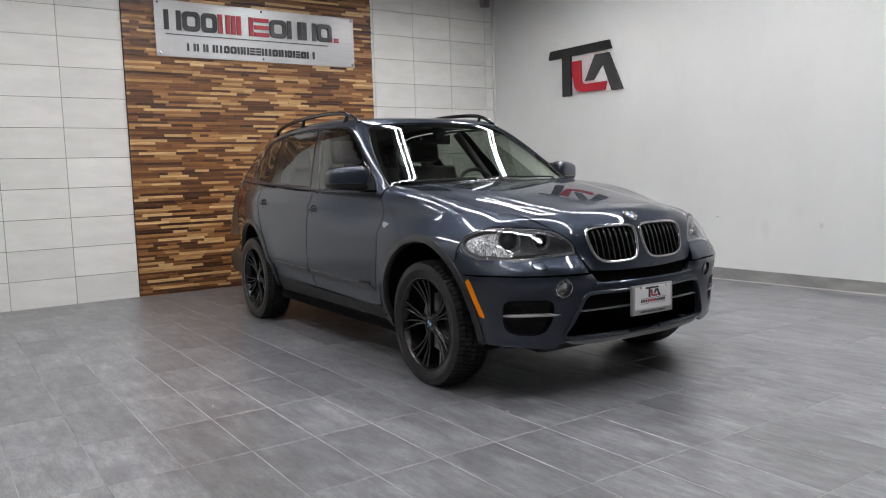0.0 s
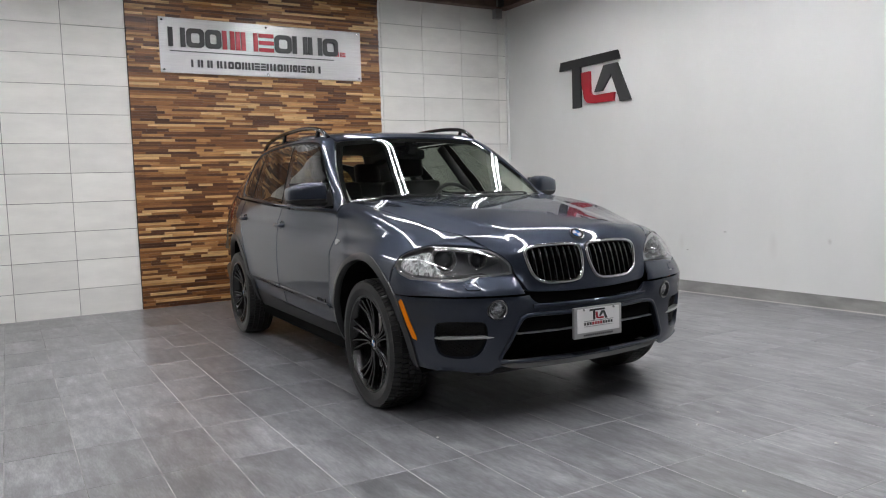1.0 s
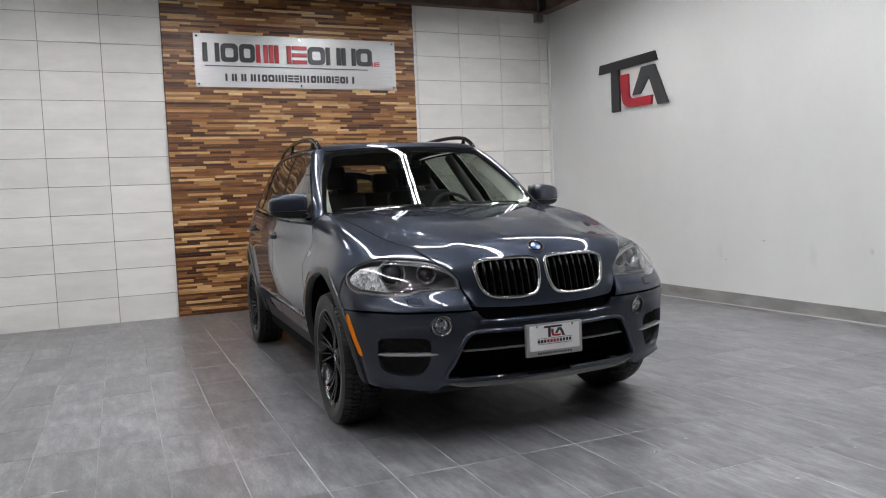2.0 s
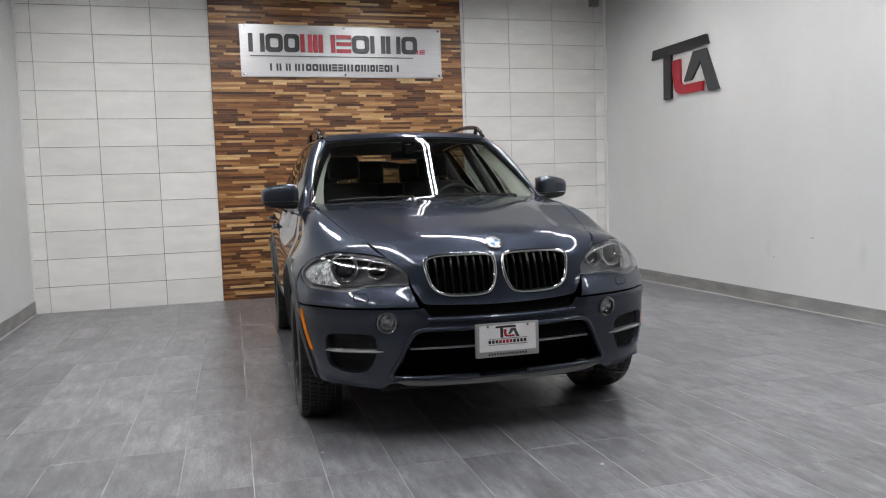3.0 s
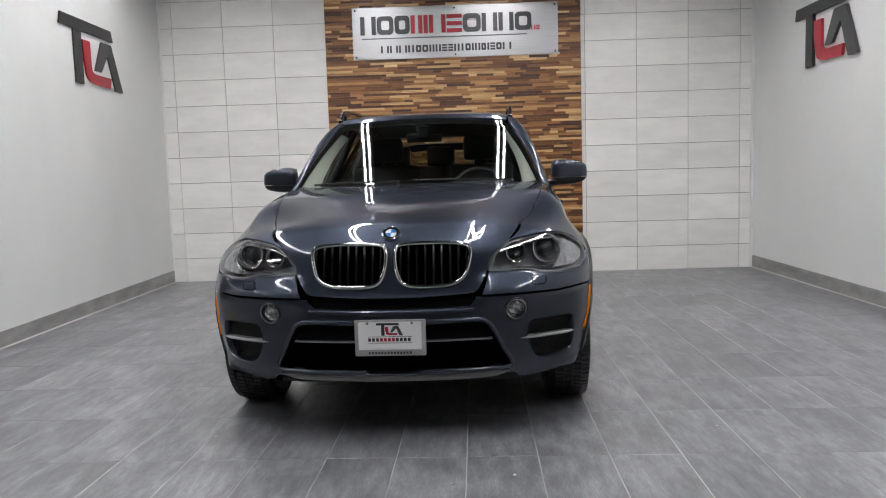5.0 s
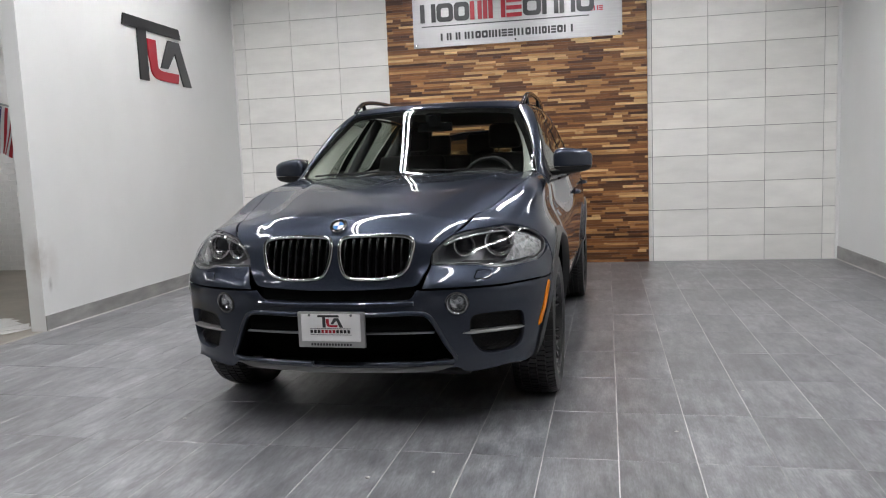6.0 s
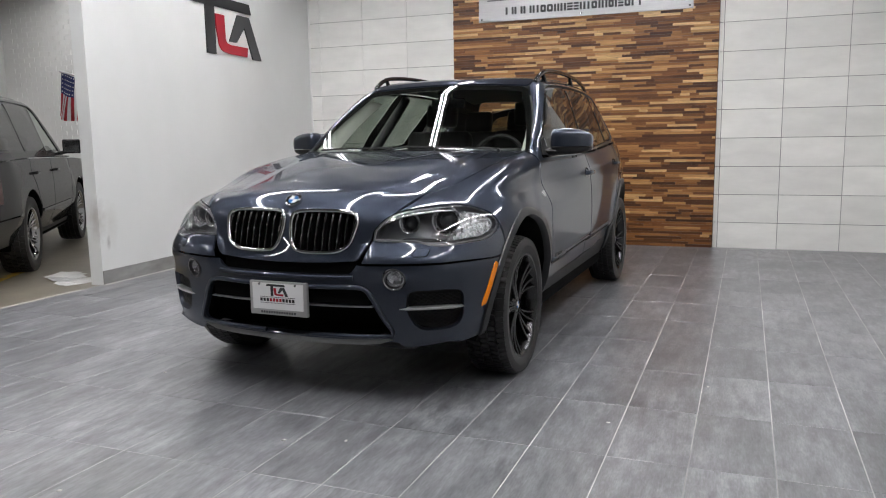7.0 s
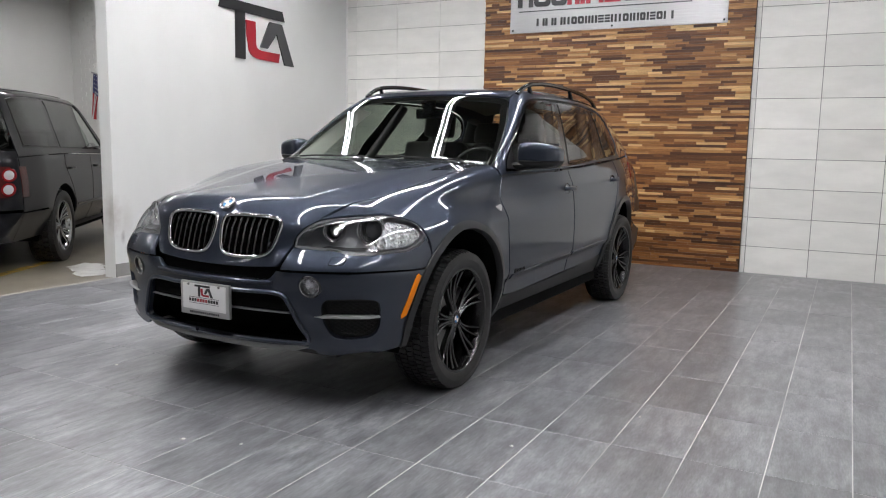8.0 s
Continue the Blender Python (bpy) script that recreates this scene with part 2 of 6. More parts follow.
def glass(name, tint, base=0.05):
    """Thin glass: clear or tinted, with a mirror sheen that grows towards a grazing view."""
    m = bpy.data.materials.new(name)
    m.use_nodes = True
    t = m.node_tree
    t.nodes.clear()
    out = t.nodes.new("ShaderNodeOutputMaterial")
    mix = t.nodes.new("ShaderNodeMixShader")
    clear = t.nodes.new("ShaderNodeBsdfTransparent")
    shine = t.nodes.new("ShaderNodeBsdfGlossy")
    edge = t.nodes.new("ShaderNodeLayerWeight")
    power = t.nodes.new("ShaderNodeMath")
    scale = t.nodes.new("ShaderNodeMath")
    power.operation, power.inputs[1].default_value = "POWER", 4.2
    scale.operation, scale.inputs[1].default_value, scale.inputs[2].default_value = "MULTIPLY_ADD", 0.95 - base, base
    clear.inputs[0].default_value = (*tint, 1)
    shine.inputs["Roughness"].default_value = 0.01
    t.links.new(edge.outputs["Facing"], power.inputs[0])
    t.links.new(power.outputs[0], scale.inputs[0])
    t.links.new(scale.outputs[0], mix.inputs[0])
    t.links.new(clear.outputs[0], mix.inputs[1])
    t.links.new(shine.outputs[0], mix.inputs[2])
    t.links.new(mix.outputs[0], out.inputs[0])
    return m


SCREEN = glass("windscreen glass", (0.60, 0.65, 0.61), 0.06)
DARK_GLASS = glass("privacy glass", (0.16, 0.165, 0.16), 0.07)
TINT_GLASS = glass("tinted door glass", (0.42, 0.46, 0.41), 0.08)
LENS = glass("lamp lens", (0.93, 0.94, 0.95), 0.075)


# ---- building helpers ----
def mesh_object(name, bm, mat, parent=None, label="", smooth=None):
    me = bpy.data.meshes.new(name)
    if smooth is not None:
        for f in bm.faces:
            f.smooth = True
        for e in bm.edges:
            e.smooth = not e.is_boundary and len(e.link_faces) == 2 and e.calc_face_angle(0) < radians(smooth)
    bm.to_mesh(me)
    bm.free()
    me.materials.append(mat)
    ob = new(name, me)
    if parent is not None:
        ob.parent = parent
    if label:
        ob["label"] = label
    return ob


def part(name, bm, mat, parent, label="", smooth=None):
    return mesh_object(name, bm, mat, parent, label, smooth)


def thing(name, label, category, place=None, group="", kind=""):
    ob = new(name)
    ob.empty_display_size = 0.1
    if place is not None:
        ob.matrix_world = place
    return tagged(ob, label, category, group, kind)


def box(x0, x1, y0, y1, z0, z1, bevel=0.0, segments=2, bm=None):
    out = bm if bm is not None else bmesh.new()
    r = bmesh.ops.create_cube(out, size=1, matrix=Matrix.Translation(((x0 + x1) / 2, (y0 + y1) / 2, (z0 + z1) / 2)) @ Matrix.Diagonal((x1 - x0, y1 - y0, z1 - z0, 1)))
    if bevel:
        es = list({e for v in r["verts"] for e in v.link_edges})
        bmesh.ops.bevel(out, geom=es, offset=bevel, segments=segments, affect="EDGES", profile=0.7)
    return out


def rod(a, b, r, n=12, r2=None, bm=None):
    out = bm if bm is not None else bmesh.new()
    a, b = Vector(a), Vector(b)
    q = (b - a).to_track_quat("Z", "Y").to_matrix().to_4x4()
    bmesh.ops.create_cone(out, cap_ends=True, segments=n, radius1=r, radius2=r if r2 is None else r2, depth=(b - a).length,
                          matrix=Matrix.Translation((a + b) / 2) @ q)
    return out


def prism(outline, depth, m, bevel=0.0):
    """A flat outline in its own x, y plane, given depth along its z, and placed by m."""
    bm = bmesh.new()
    lo = [bm.verts.new((x, y, 0)) for x, y in outline]
    bm.faces.new(lo)
    r = bmesh.ops.extrude_face_region(bm, geom=bm.faces[:])
    bmesh.ops.translate(bm, vec=(0, 0, depth), verts=[v for v in r["geom"] if isinstance(v, bmesh.types.BMVert)])
    bmesh.ops.recalc_face_normals(bm, faces=bm.faces[:])
    if bevel:
        bmesh.ops.bevel(bm, geom=bm.edges[:], offset=bevel, segments=2, affect="EDGES")
    bm.transform(m)
    return bm


def lathe(profile, n=48, axis="x"):
    """Turns a profile of (along, radius) about the x axis."""
    bm = bmesh.new()
    rings = []
    for a, r in profile:
        rings.append([bm.verts.new((a, r * math.cos(2 * math.pi * i / n), r * math.sin(2 * math.pi * i / n))) for i in range(n)])
    for p, q in zip(rings, rings[1:]):
        for i in range(n):
            bm.faces.new((p[i], p[(i + 1) % n], q[(i + 1) % n], q[i]))
    bmesh.ops.recalc_face_normals(bm, faces=bm.faces[:])
    return bm


def tube_along(points, r, n=8, closed=False, flat=1.0):
    """A round bar along a line of points."""
    bm = bmesh.new()
    pts = [Vector(p) for p in points]
    k = len(pts)
    rings = []
    up = Vector((0.13, 0.21, 1)).normalized()
    for i, p in enumerate(pts):
        a = pts[(i - 1) % k] if closed or i else p
        b = pts[(i + 1) % k] if closed or i < k - 1 else p
        d = (b - a).normalized()
        s = d.cross(up).normalized()
        u = s.cross(d)
        rr = r[i] if isinstance(r, (list, tuple)) else r
        rings.append([bm.verts.new(p + rr * (math.cos(2 * math.pi * j / n) * s + flat * math.sin(2 * math.pi * j / n) * u)) for j in range(n)])
    for i in range(k if closed else k - 1):
        p, q = rings[i], rings[(i + 1) % k]
        for j in range(n):
            bm.faces.new((p[j], p[(j + 1) % n], q[(j + 1) % n], q[j]))
    if not closed:
        bm.faces.new(rings[0]), bm.faces.new(rings[-1])
    bmesh.ops.recalc_face_normals(bm, faces=bm.faces[:])
    return bm


def smooth_line(points, step=0.02, closed=False):
    """A Catmull-Rom line through the points."""
    p = np.array(points, float)
    k = len(p)
    out = []
    for i in range(k if closed else k - 1):
        if closed:
            a, b, c, d = p[(i - 1) % k], p[i], p[(i + 1) % k], p[(i + 2) % k]
        else:
            b, c = p[i], p[i + 1]
            a = p[i - 1] if i else 2 * b - c
            d = p[i + 2] if i + 2 < k else 2 * c - b
        m = max(1, int(math.ceil(np.linalg.norm(c - b) / step)))
        for j in range(m):
            t = j / m
            out.append(0.5 * (2 * b + (c - a) * t + (2 * a - 5 * b + 4 * c - d) * t * t + (3 * b - a - 3 * c + d) * t ** 3))
    if not closed:
        out.append(p[-1])
    return np.array(out)


# ---- the showroom ----
WEST, EAST, NORTH, FLOOR_EDGE = -3.48, 3.745, 8.96, -3.43
SOUTH, BAY_WEST = -6.0, -9.0
# the floor falls gently towards the tiled wall
FALL = -0.29
FLOOR_POSE = pose(0, 2.5, 0, FALL) @ pose(0, -2.5, 0)


def floor_z(y):
    return (y - 2.5) * math.tan(radians(FALL))


def wall(name, x0, x1, y0, y1, z0, z1, mat):
    return tagged(mesh_object(name, box(x0, x1, y0, y1, z0, z1), mat), kind="structure")


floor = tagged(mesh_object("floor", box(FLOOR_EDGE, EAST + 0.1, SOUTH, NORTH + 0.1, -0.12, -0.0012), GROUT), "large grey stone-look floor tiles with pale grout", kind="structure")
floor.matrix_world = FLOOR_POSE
tagged(mesh_object("floor_bay", box(BAY_WEST, FLOOR_EDGE, SOUTH, 13.0, -0.12, -0.002), CONCRETE), "sealed tan concrete floor", kind="structure").matrix_world = FLOOR_POSE
tagged(mesh_object("wall_north", box(WEST - 0.1, EAST + 0.1, NORTH + 0.004, NORTH + 0.25, -0.15, 4.9), TILE_JOINT), "wall of ivory tiles with a wooden centre panel", kind="structure")
wall_north = bpy.data.objects["wall_north"]
wall("wall_east", EAST, EAST + 0.2, SOUTH, NORTH + 0.004, -0.15, 4.9, WHITE_PAINT)
west_pose = pose(-3.42, 5.04, 0, 0, 0, 0.9)
ww = tagged(mesh_object("wall_west", box(-0.14, 0.0, 0.0, 3.93, -0.15, 4.9, 0.003), WHITE_PAINT), kind="structure")
ww.matrix_world = west_pose
# unseen closing wall, added; dark to hold down reflections and fill light
wall("wall_south", BAY_WEST, EAST + 0.2, SOUTH - 0.2, SOUTH, -0.15, 4.9, DARK_WALL)
wall("wall_bay_west", BAY_WEST - 0.2, BAY_WEST, SOUTH - 0.2, 13.0, -0.1, 4.9, GREY_WALL)
wall_bay = wall("wall_bay_north", BAY_WEST, WEST - 0.105, NORTH + 0.004, NORTH + 0.25, -0.15, 4.9, GREY_WALL)
tagged(mesh_object("ceiling", box(BAY_WEST - 0.2, EAST + 0.2, SOUTH - 0.2, 13.0, 4.6, 4.8), CEILING), "dark open ceiling", kind="structure")
tagged(mesh_object("trim", box(EAST - 0.035, EAST, NORTH - 0.03, NORTH + 0.004, -0.06, 3.72, 0.004), ALU), "white corner trim", kind="structure")
tagged(mesh_object("trim", box(WEST - 0.004, WEST + 0.016, NORTH - 0.02, NORTH + 0.004, -0.06, 3.72, 0.004), ALU), "white corner trim", kind="structure")
for name, x0, x1, y0, y1, m in (("baseboard_east", EAST - 0.012, EAST, SOUTH, NORTH - 0.03, pose(0, 0, 0)), ("baseboard_west", 0.0, 0.012, 0.0, 3.9, west_pose)):
    side = -1 if x0 > 0.1 else 1
    b = tagged(mesh_object(name, box(x0, x1, y0, y1, -0.06, 0.115, 0.002), BASE_TILE), "grey base tile along the wall foot", kind="structure")
    c = tagged(mesh_object("trim", box(min(x0, x0 + side * 0.014), max(x1, x1 + side * 0.014), y0, y1, -0.004, 0.008), CAULK), "grey sealant line", kind="structure")
    b.matrix_world, c.matrix_world = m, FLOOR_POSE @ m
tagged(mesh_object("trim", box(FLOOR_EDGE - 0.045, FLOOR_EDGE, SOUTH, 5.03, -0.01, 0.001), EDGE_STRIP), "pale worn edge of the tiled floor", kind="structure").matrix_world = FLOOR_POSE

# steel above the tiles in the far corner
beam = thing("roof_beam", "red-brown primed steel beam above the wall", "beam")
part("flange", box(EAST - 0.16, EAST - 0.002, -5.9, 8.955, 3.735, 3.75), RUST, beam)
part("web", box(EAST - 0.03, EAST - 0.004, -5.9, 8.955, 3.75, 4.1), RUST, beam)
beam2 = thing("roof_beam", "red-brown primed steel beam above the tiled wall", "beam")
part("flange", box(WEST + 0.02, EAST - 0.17, 8.84, 8.958, 3.735, 3.75), RUST, beam2)
part("web", box(WEST + 0.02, EAST - 0.17, 8.93, 8.957, 3.75, 4.1), RUST, beam2)
jb = thing("junction_box", "grey metal junction box under the beam", "box")
part("body", box(3.50, 3.61, 8.86, 8.95, 3.60, 3.73, 0.006), STEEL, jb)
part("conduit", rod((3.555, 8.90, 3.73), (3.555, 8.90, 4.5), 0.014, 10), STEEL, jb)

# tube lights
for k, x in enumerate((-2.75, -1.0, 0.70, 2.50)):
    for j, y in enumerate((1.40, 3.90, 6.40)):
        lamp = thing("tube_light", "white strip light with two glowing strips", "lamp", pose(x, y, 3.70), "ceiling strip lights") if not (k or j) else copy_thing(first_lamp, pose(x, y, 3.70))
        if not (k or j):
            first_lamp = lamp
            part("housing", box(-0.065, 0.065, -1.24, 1.24, 0.03, 0.10, 0.01), LAMP_WHITE, lamp)
            for s in (-0.032, 0.032):
                part("diffuser", box(s - 0.0105, s + 0.0105, -1.21, 1.21, 0.022, 0.032), TUBE, lamp, "glowing white strip")
            for a, b in ((-0.064, -0.044), (-0.020, 0.020), (0.044, 0.064)):
                part("rim", box(a, b, -1.23, 1.23, 0.018, 0.031, 0.003), LAMP_WHITE, lamp)
            for s in (-1, 1):
                part("hanger", rod((0, s * 0.9, 0.1), (0, s * 0.9, 0.90), 0.004, 6), STEEL, lamp)
# assumed bay lamps, unseen, added to bring the bay up to brightness
for x, y in ((-5.4, -3.2), (-5.4, 1.2), (-7.4, 3.6), (-5.4, 6.6), (-7.4, 7.2)):
    copy_thing(first_lamp, pose(x, y, 3.70))

# ---- west bay: yellow line, papers, flag ----
yl = tagged(mesh_object("floor_line", box(-0.05, 0.05, -1.6, 1.6, -0.002, 0.001), YELLOW), "worn yellow line painted on the concrete", kind="structure")
yl.matrix_world = FLOOR_POSE @ pose(-4.25, 4.25, 0.0, 0, 0, 27)


# ---- wall tiles ----
def slab_mesh(name, w, h, d, mat, bevel=0.0015, axis="y"):
    bm = box(-w / 2, w / 2, -h / 2, h / 2, -d, 0, 0)
    bmesh.ops.bevel(bm, geom=[e for e in bm.edges if all(v.co.z > -1e-6 for v in e.verts)], offset=bevel, segments=1, affect="EDGES")
    if axis == "y":
        bm.transform(pose(0, 0, 0, 90))
    me = bpy.data.meshes.new(name)
    bm.to_mesh(me)
    bm.free()
    me.materials.append(mat)
    return me


WOOD_L, WOOD_R = -1.432, 1.657
ROW, COL, Z0 = 0.3145, 0.6225, 0.258
meshes = {}


def lay(name, parent, x0, x1, z0, z1, mat, gap=0.005):
    w, h = round(x1 - x0 - gap, 4), round(z1 - z0 - gap, 4)
    if (w, h) not in meshes:
        meshes[(w, h)] = slab_mesh(name, w, h, 0.012, mat)
    ob = new(name, meshes[(w, h)])
    ob.matrix_world = pose((x0 + x1) / 2, NORTH - 0.006 + random.uniform(-0.0006, 0.0006), (z0 + z1) / 2)
    ob.parent = parent
    return ob


for lo, hi, start in ((WEST + 0.002, WOOD_L - 0.002, -2.695), (WOOD_R + 0.002, EAST - 0.004, 2.333)):
    xs = sorted({lo, hi} | {start + k * COL for k in range(-4, 6) if lo + 0.04 < start + k * COL < hi - 0.04})
    zs = [-0.06] + [Z0 + k * ROW for k in range(11)] + [3.735]
    for a, b in zip(xs, xs[1:]):
        for c, d in zip(zs, zs[1:]):
            lay("wall_tile", wall_north, a, b, c, d, WALL_TILE)

# ---- wooden strip panel ----
panel = tagged(mesh_object("wood_panel", box(WOOD_L, WOOD_R, 8.935, 8.9635, -0.06, 3.735), WOOD_BACK), "feature panel of mixed brown hardwood strips", "panel", kind="structure")
rng = random.Random(7)
STRIP = 0.0285
strip_meshes = [slab_mesh("strip", l, STRIP - 0.0012, 0.02, WOOD, 0.0012) for l in (0.16, 0.24, 0.32, 0.40, 0.52, 0.10)]
joined = bmesh.new()
count = 0
z = -2 * STRIP
while z + STRIP < 3.735:
    x = WOOD_L - rng.uniform(0.0, 0.3)
    while x < WOOD_R - 0.01:
        i = rng.choice((0, 0, 1, 1, 1, 2, 2, 2, 3, 3, 4, 5))
        l = (0.16, 0.24, 0.32, 0.40, 0.52, 0.10)[i]
        a, b = max(x, WOOD_L), min(x + l, WOOD_R)
        proud = 8.926 - rng.choice((0.0, 0.0, 0.004, 0.008, 0.013)) - rng.uniform(0, 0.002)
        if b - a > 0.015:
            if count < 300 and 1.0 < z < 2.6 and a == x and b == x + l:
                ob = new("strip", strip_meshes[i])
                ob.matrix_world = pose((a + b) / 2, proud, z + STRIP / 2)
                ob.parent = panel
                count += 1
            else:
                box(a + 0.0006, b - 0.0006, proud, 8.936, z + 0.0006, z + STRIP - 0.0006, bm=joined)
        x += l
    z += STRIP
rest = part("strips", joined, WOOD_JOINED, panel, "mixed brown hardwood strips")
rest["kind"] = "stuff"

# ---- sign on the panel, as plain bars ----
sign = thing("sign_board", "brushed aluminium sign with dark and red raised bars", "sign", pose(0.145, 8.9, 2.933))
part("board", box(-1.237, 1.237, -0.004, 0.004, -0.308, 0.308, 0.002), STEEL, sign)
for x in (-1.2, 0, 1.2):
    for zz in (-0.275, 0.275):
        part("stud", rod((x, -0.010, zz), (x, -0.003, zz), 0.011, 12), CHROME, sign)
        part("standoff", rod((x, 0.004, zz), (x, 0.03, zz), 0.009, 10), STEEL, sign)


def rounded(w, h, r, k=5):
    out = []
    for cx, cy, a0 in ((w - r, r, -90), (w - r, h - r, 0), (r, h - r, 90), (r, r, 180)):
        out += [(cx + r * math.cos(radians(a0 + i * 90 / k)), cy + r * math.sin(radians(a0 + i * 90 / k))) for i in range(k + 1)]
    return out


def bars(owner, x, z, widths, height, gap, mats, depth, stroke, kinds):
    """A row of plain shapes, one for each character: o frame, n two posts, e three rungs, i one post."""
    for i, (w, kind) in enumerate(zip(widths, kinds)):
        m = Matrix.Translation((x, -0.004, z)) @ pose(0, 0, 0, 90)
        if kind == "o":
            q = [(a + stroke, b + stroke) for a, b in rounded(w - 2 * stroke, height - 2 * stroke, min(w, height) * 0.12)]
            o = rounded(w, height, min(w, height) * 0.26)
            bm = bmesh.new()
            loops = [[bm.verts.new((a, b, h)) for a, b in pts] for pts, h in ((o, depth), (q, depth), (o, 0.0), (q, 0.0))]
            k = len(o)
            for j in range(k):
                n = (j + 1) % k
                bm.faces.new((loops[0][j], loops[0][n], loops[1][n], loops[1][j]))
                bm.faces.new((loops[2][j], loops[2][n], loops[0][n], loops[0][j]))
                bm.faces.new((loops[1][j], loops[1][n], loops[3][n], loops[3][j]))
            bmesh.ops.recalc_face_normals(bm, faces=bm.faces[:])
            bm.transform(m)
        else:
            rects = {"n": ((0, 0, stroke, height), (w - stroke, 0, stroke, height)), "i": (((w - stroke) / 2, 0, stroke, height),),
                     "e": tuple((0, k * (height - stroke * 0.9) / 2, w, stroke * 0.9) for k in range(3))}[kind]
            for a, b, ww_, hh in rects[1:]:
                bm = box(a, a + ww_, b, b + hh, 0, depth)
                bm.transform(m)
                part("sign_bar", bm, mats[i], owner)
            a, b, ww_, hh = rects[0]
            bm = box(a, a + ww_, b, b + hh, 0, depth)
            bm.transform(m)
        part("sign_bar", bm, mats[i], owner)
        x += w + gap


U = 0.00648
bars(sign, -1.237 + 15 * U, -0.015, [w * U for w in (29, 31, 28, 22, 8, 31, 28, 33, 29, 28, 31)], 33 * U, 2.0 * U, [LETTER_DARK] * 3 + [LETTER_RED] * 4 + [LETTER_GREY] * 4, 0.018, 0.052, "noonineonno")
bars(sign, -1.237 + 327 * U, -0.015, [w * U for w in (4, 8, 7)], 8.5 * U, 1.2 * U, [LETTER_RED] * 3, 0.01, 0.014, "ine")
part("sign_line", box(-1.237 + 17 * U, -1.237 + 324 * U, -0.012, -0.004, -0.068, -0.056), LETTER_GREY, sign)
bars(sign, -1.237 + 52 * U, -0.235, [w * U for w in (15, 15, 15, 4, 7, 10, 11, 4, 4, 10, 10, 9, 10, 7, 10, 4, 10, 9, 4, 9, 10, 16)], 13 * U, 1.9 * U, [LETTER_DARK] * 22, 0.012, 0.023, "nnniiooiineenioinoieon")


# ---- the car's skin: one smooth form, from which every panel is cut ----
def curve(*knots):
    """A smooth function through (at, value) knots."""
    a = np.array(knots, float)
    xs, ys = a[:, 0], a[:, 1]
    d = np.diff(ys) / np.diff(xs)
    m = np.zeros(len(xs))
    m[0], m[-1] = d[0], d[-1]
    for i in range(1, len(xs) - 1):
        m[i] = 0 if d[i - 1] * d[i] <= 0 else 2 * d[i - 1] * d[i] / (d[i - 1] + d[i])

    def f(x):
        x = np.asarray(x, float)
        i = np.clip(np.searchsorted(xs, x) - 1, 0, len(xs) - 2)
        h = xs[i + 1] - xs[i]
        t = np.clip((x - xs[i]) / h, 0, 1)
        inside = (2 * t ** 3 - 3 * t ** 2 + 1) * ys[i] + (t ** 3 - 2 * t ** 2 + t) * h * m[i] + (-2 * t ** 3 + 3 * t ** 2) * ys[i + 1] + (t ** 3 - t ** 2) * h * m[i + 1]
        return inside + np.where(x < xs[0], (x - xs[0]) * m[0], 0) + np.where(x > xs[-1], (x - xs[-1]) * m[-1], 0)

    return f


def step01(x):
    t = np.clip(x, 0, 1)
    return t * t * (3 - 2 * t)


def smax(a, b, k):
    h = np.maximum(k - np.abs(a - b), 0) / k
    return np.maximum(a, b) + h * h * k / 4


def smin(a, b, k):
    return -smax(-a, -b, k)


WHEELBASE, HUB = 2.933, 0.37
side_low = curve((0.2, 0.83), (0.3, 0.885), (0.4, 0.917), (0.5, 0.937), (0.56, 0.948), (0.75, 0.957), (0.9, 0.954), (1.0, 0.944), (1.08, 0.928), (1.14, 0.908), (1.18, 0.886),
                 (1.25, 0.858), (1.38, 0.800), (1.5, 0.744), (1.6, 0.692), (1.7, 0.632))
nose_y = curve((0.15, -0.66), (0.24, -0.755), (0.32, -0.805), (0.42, -0.832), (0.55, -0.845), (0.63, -0.842), (0.70, -0.815), (0.80, -0.785), (0.90, -0.752), (1.0, -0.69))
hood_z = curve((-0.95, 0.86), (-0.74, 0.962), (-0.55, 1.008), (-0.3, 1.052), (0.0, 1.099), (0.3, 1.138), (0.62, 1.166), (0.9, 1.180))
roof_z = curve((0.9, 1.585), (1.2, 1.636), (1.6, 1.684), (2.1, 1.706), (2.6, 1.700), (3.1, 1.664), (3.6, 1.605), (4.0, 1.54))


bonnet_crease = curve((-0.76, 0.352), (-0.66, 0.418), (-0.42, 0.482), (0.0, 0.553), (0.5, 0.615))


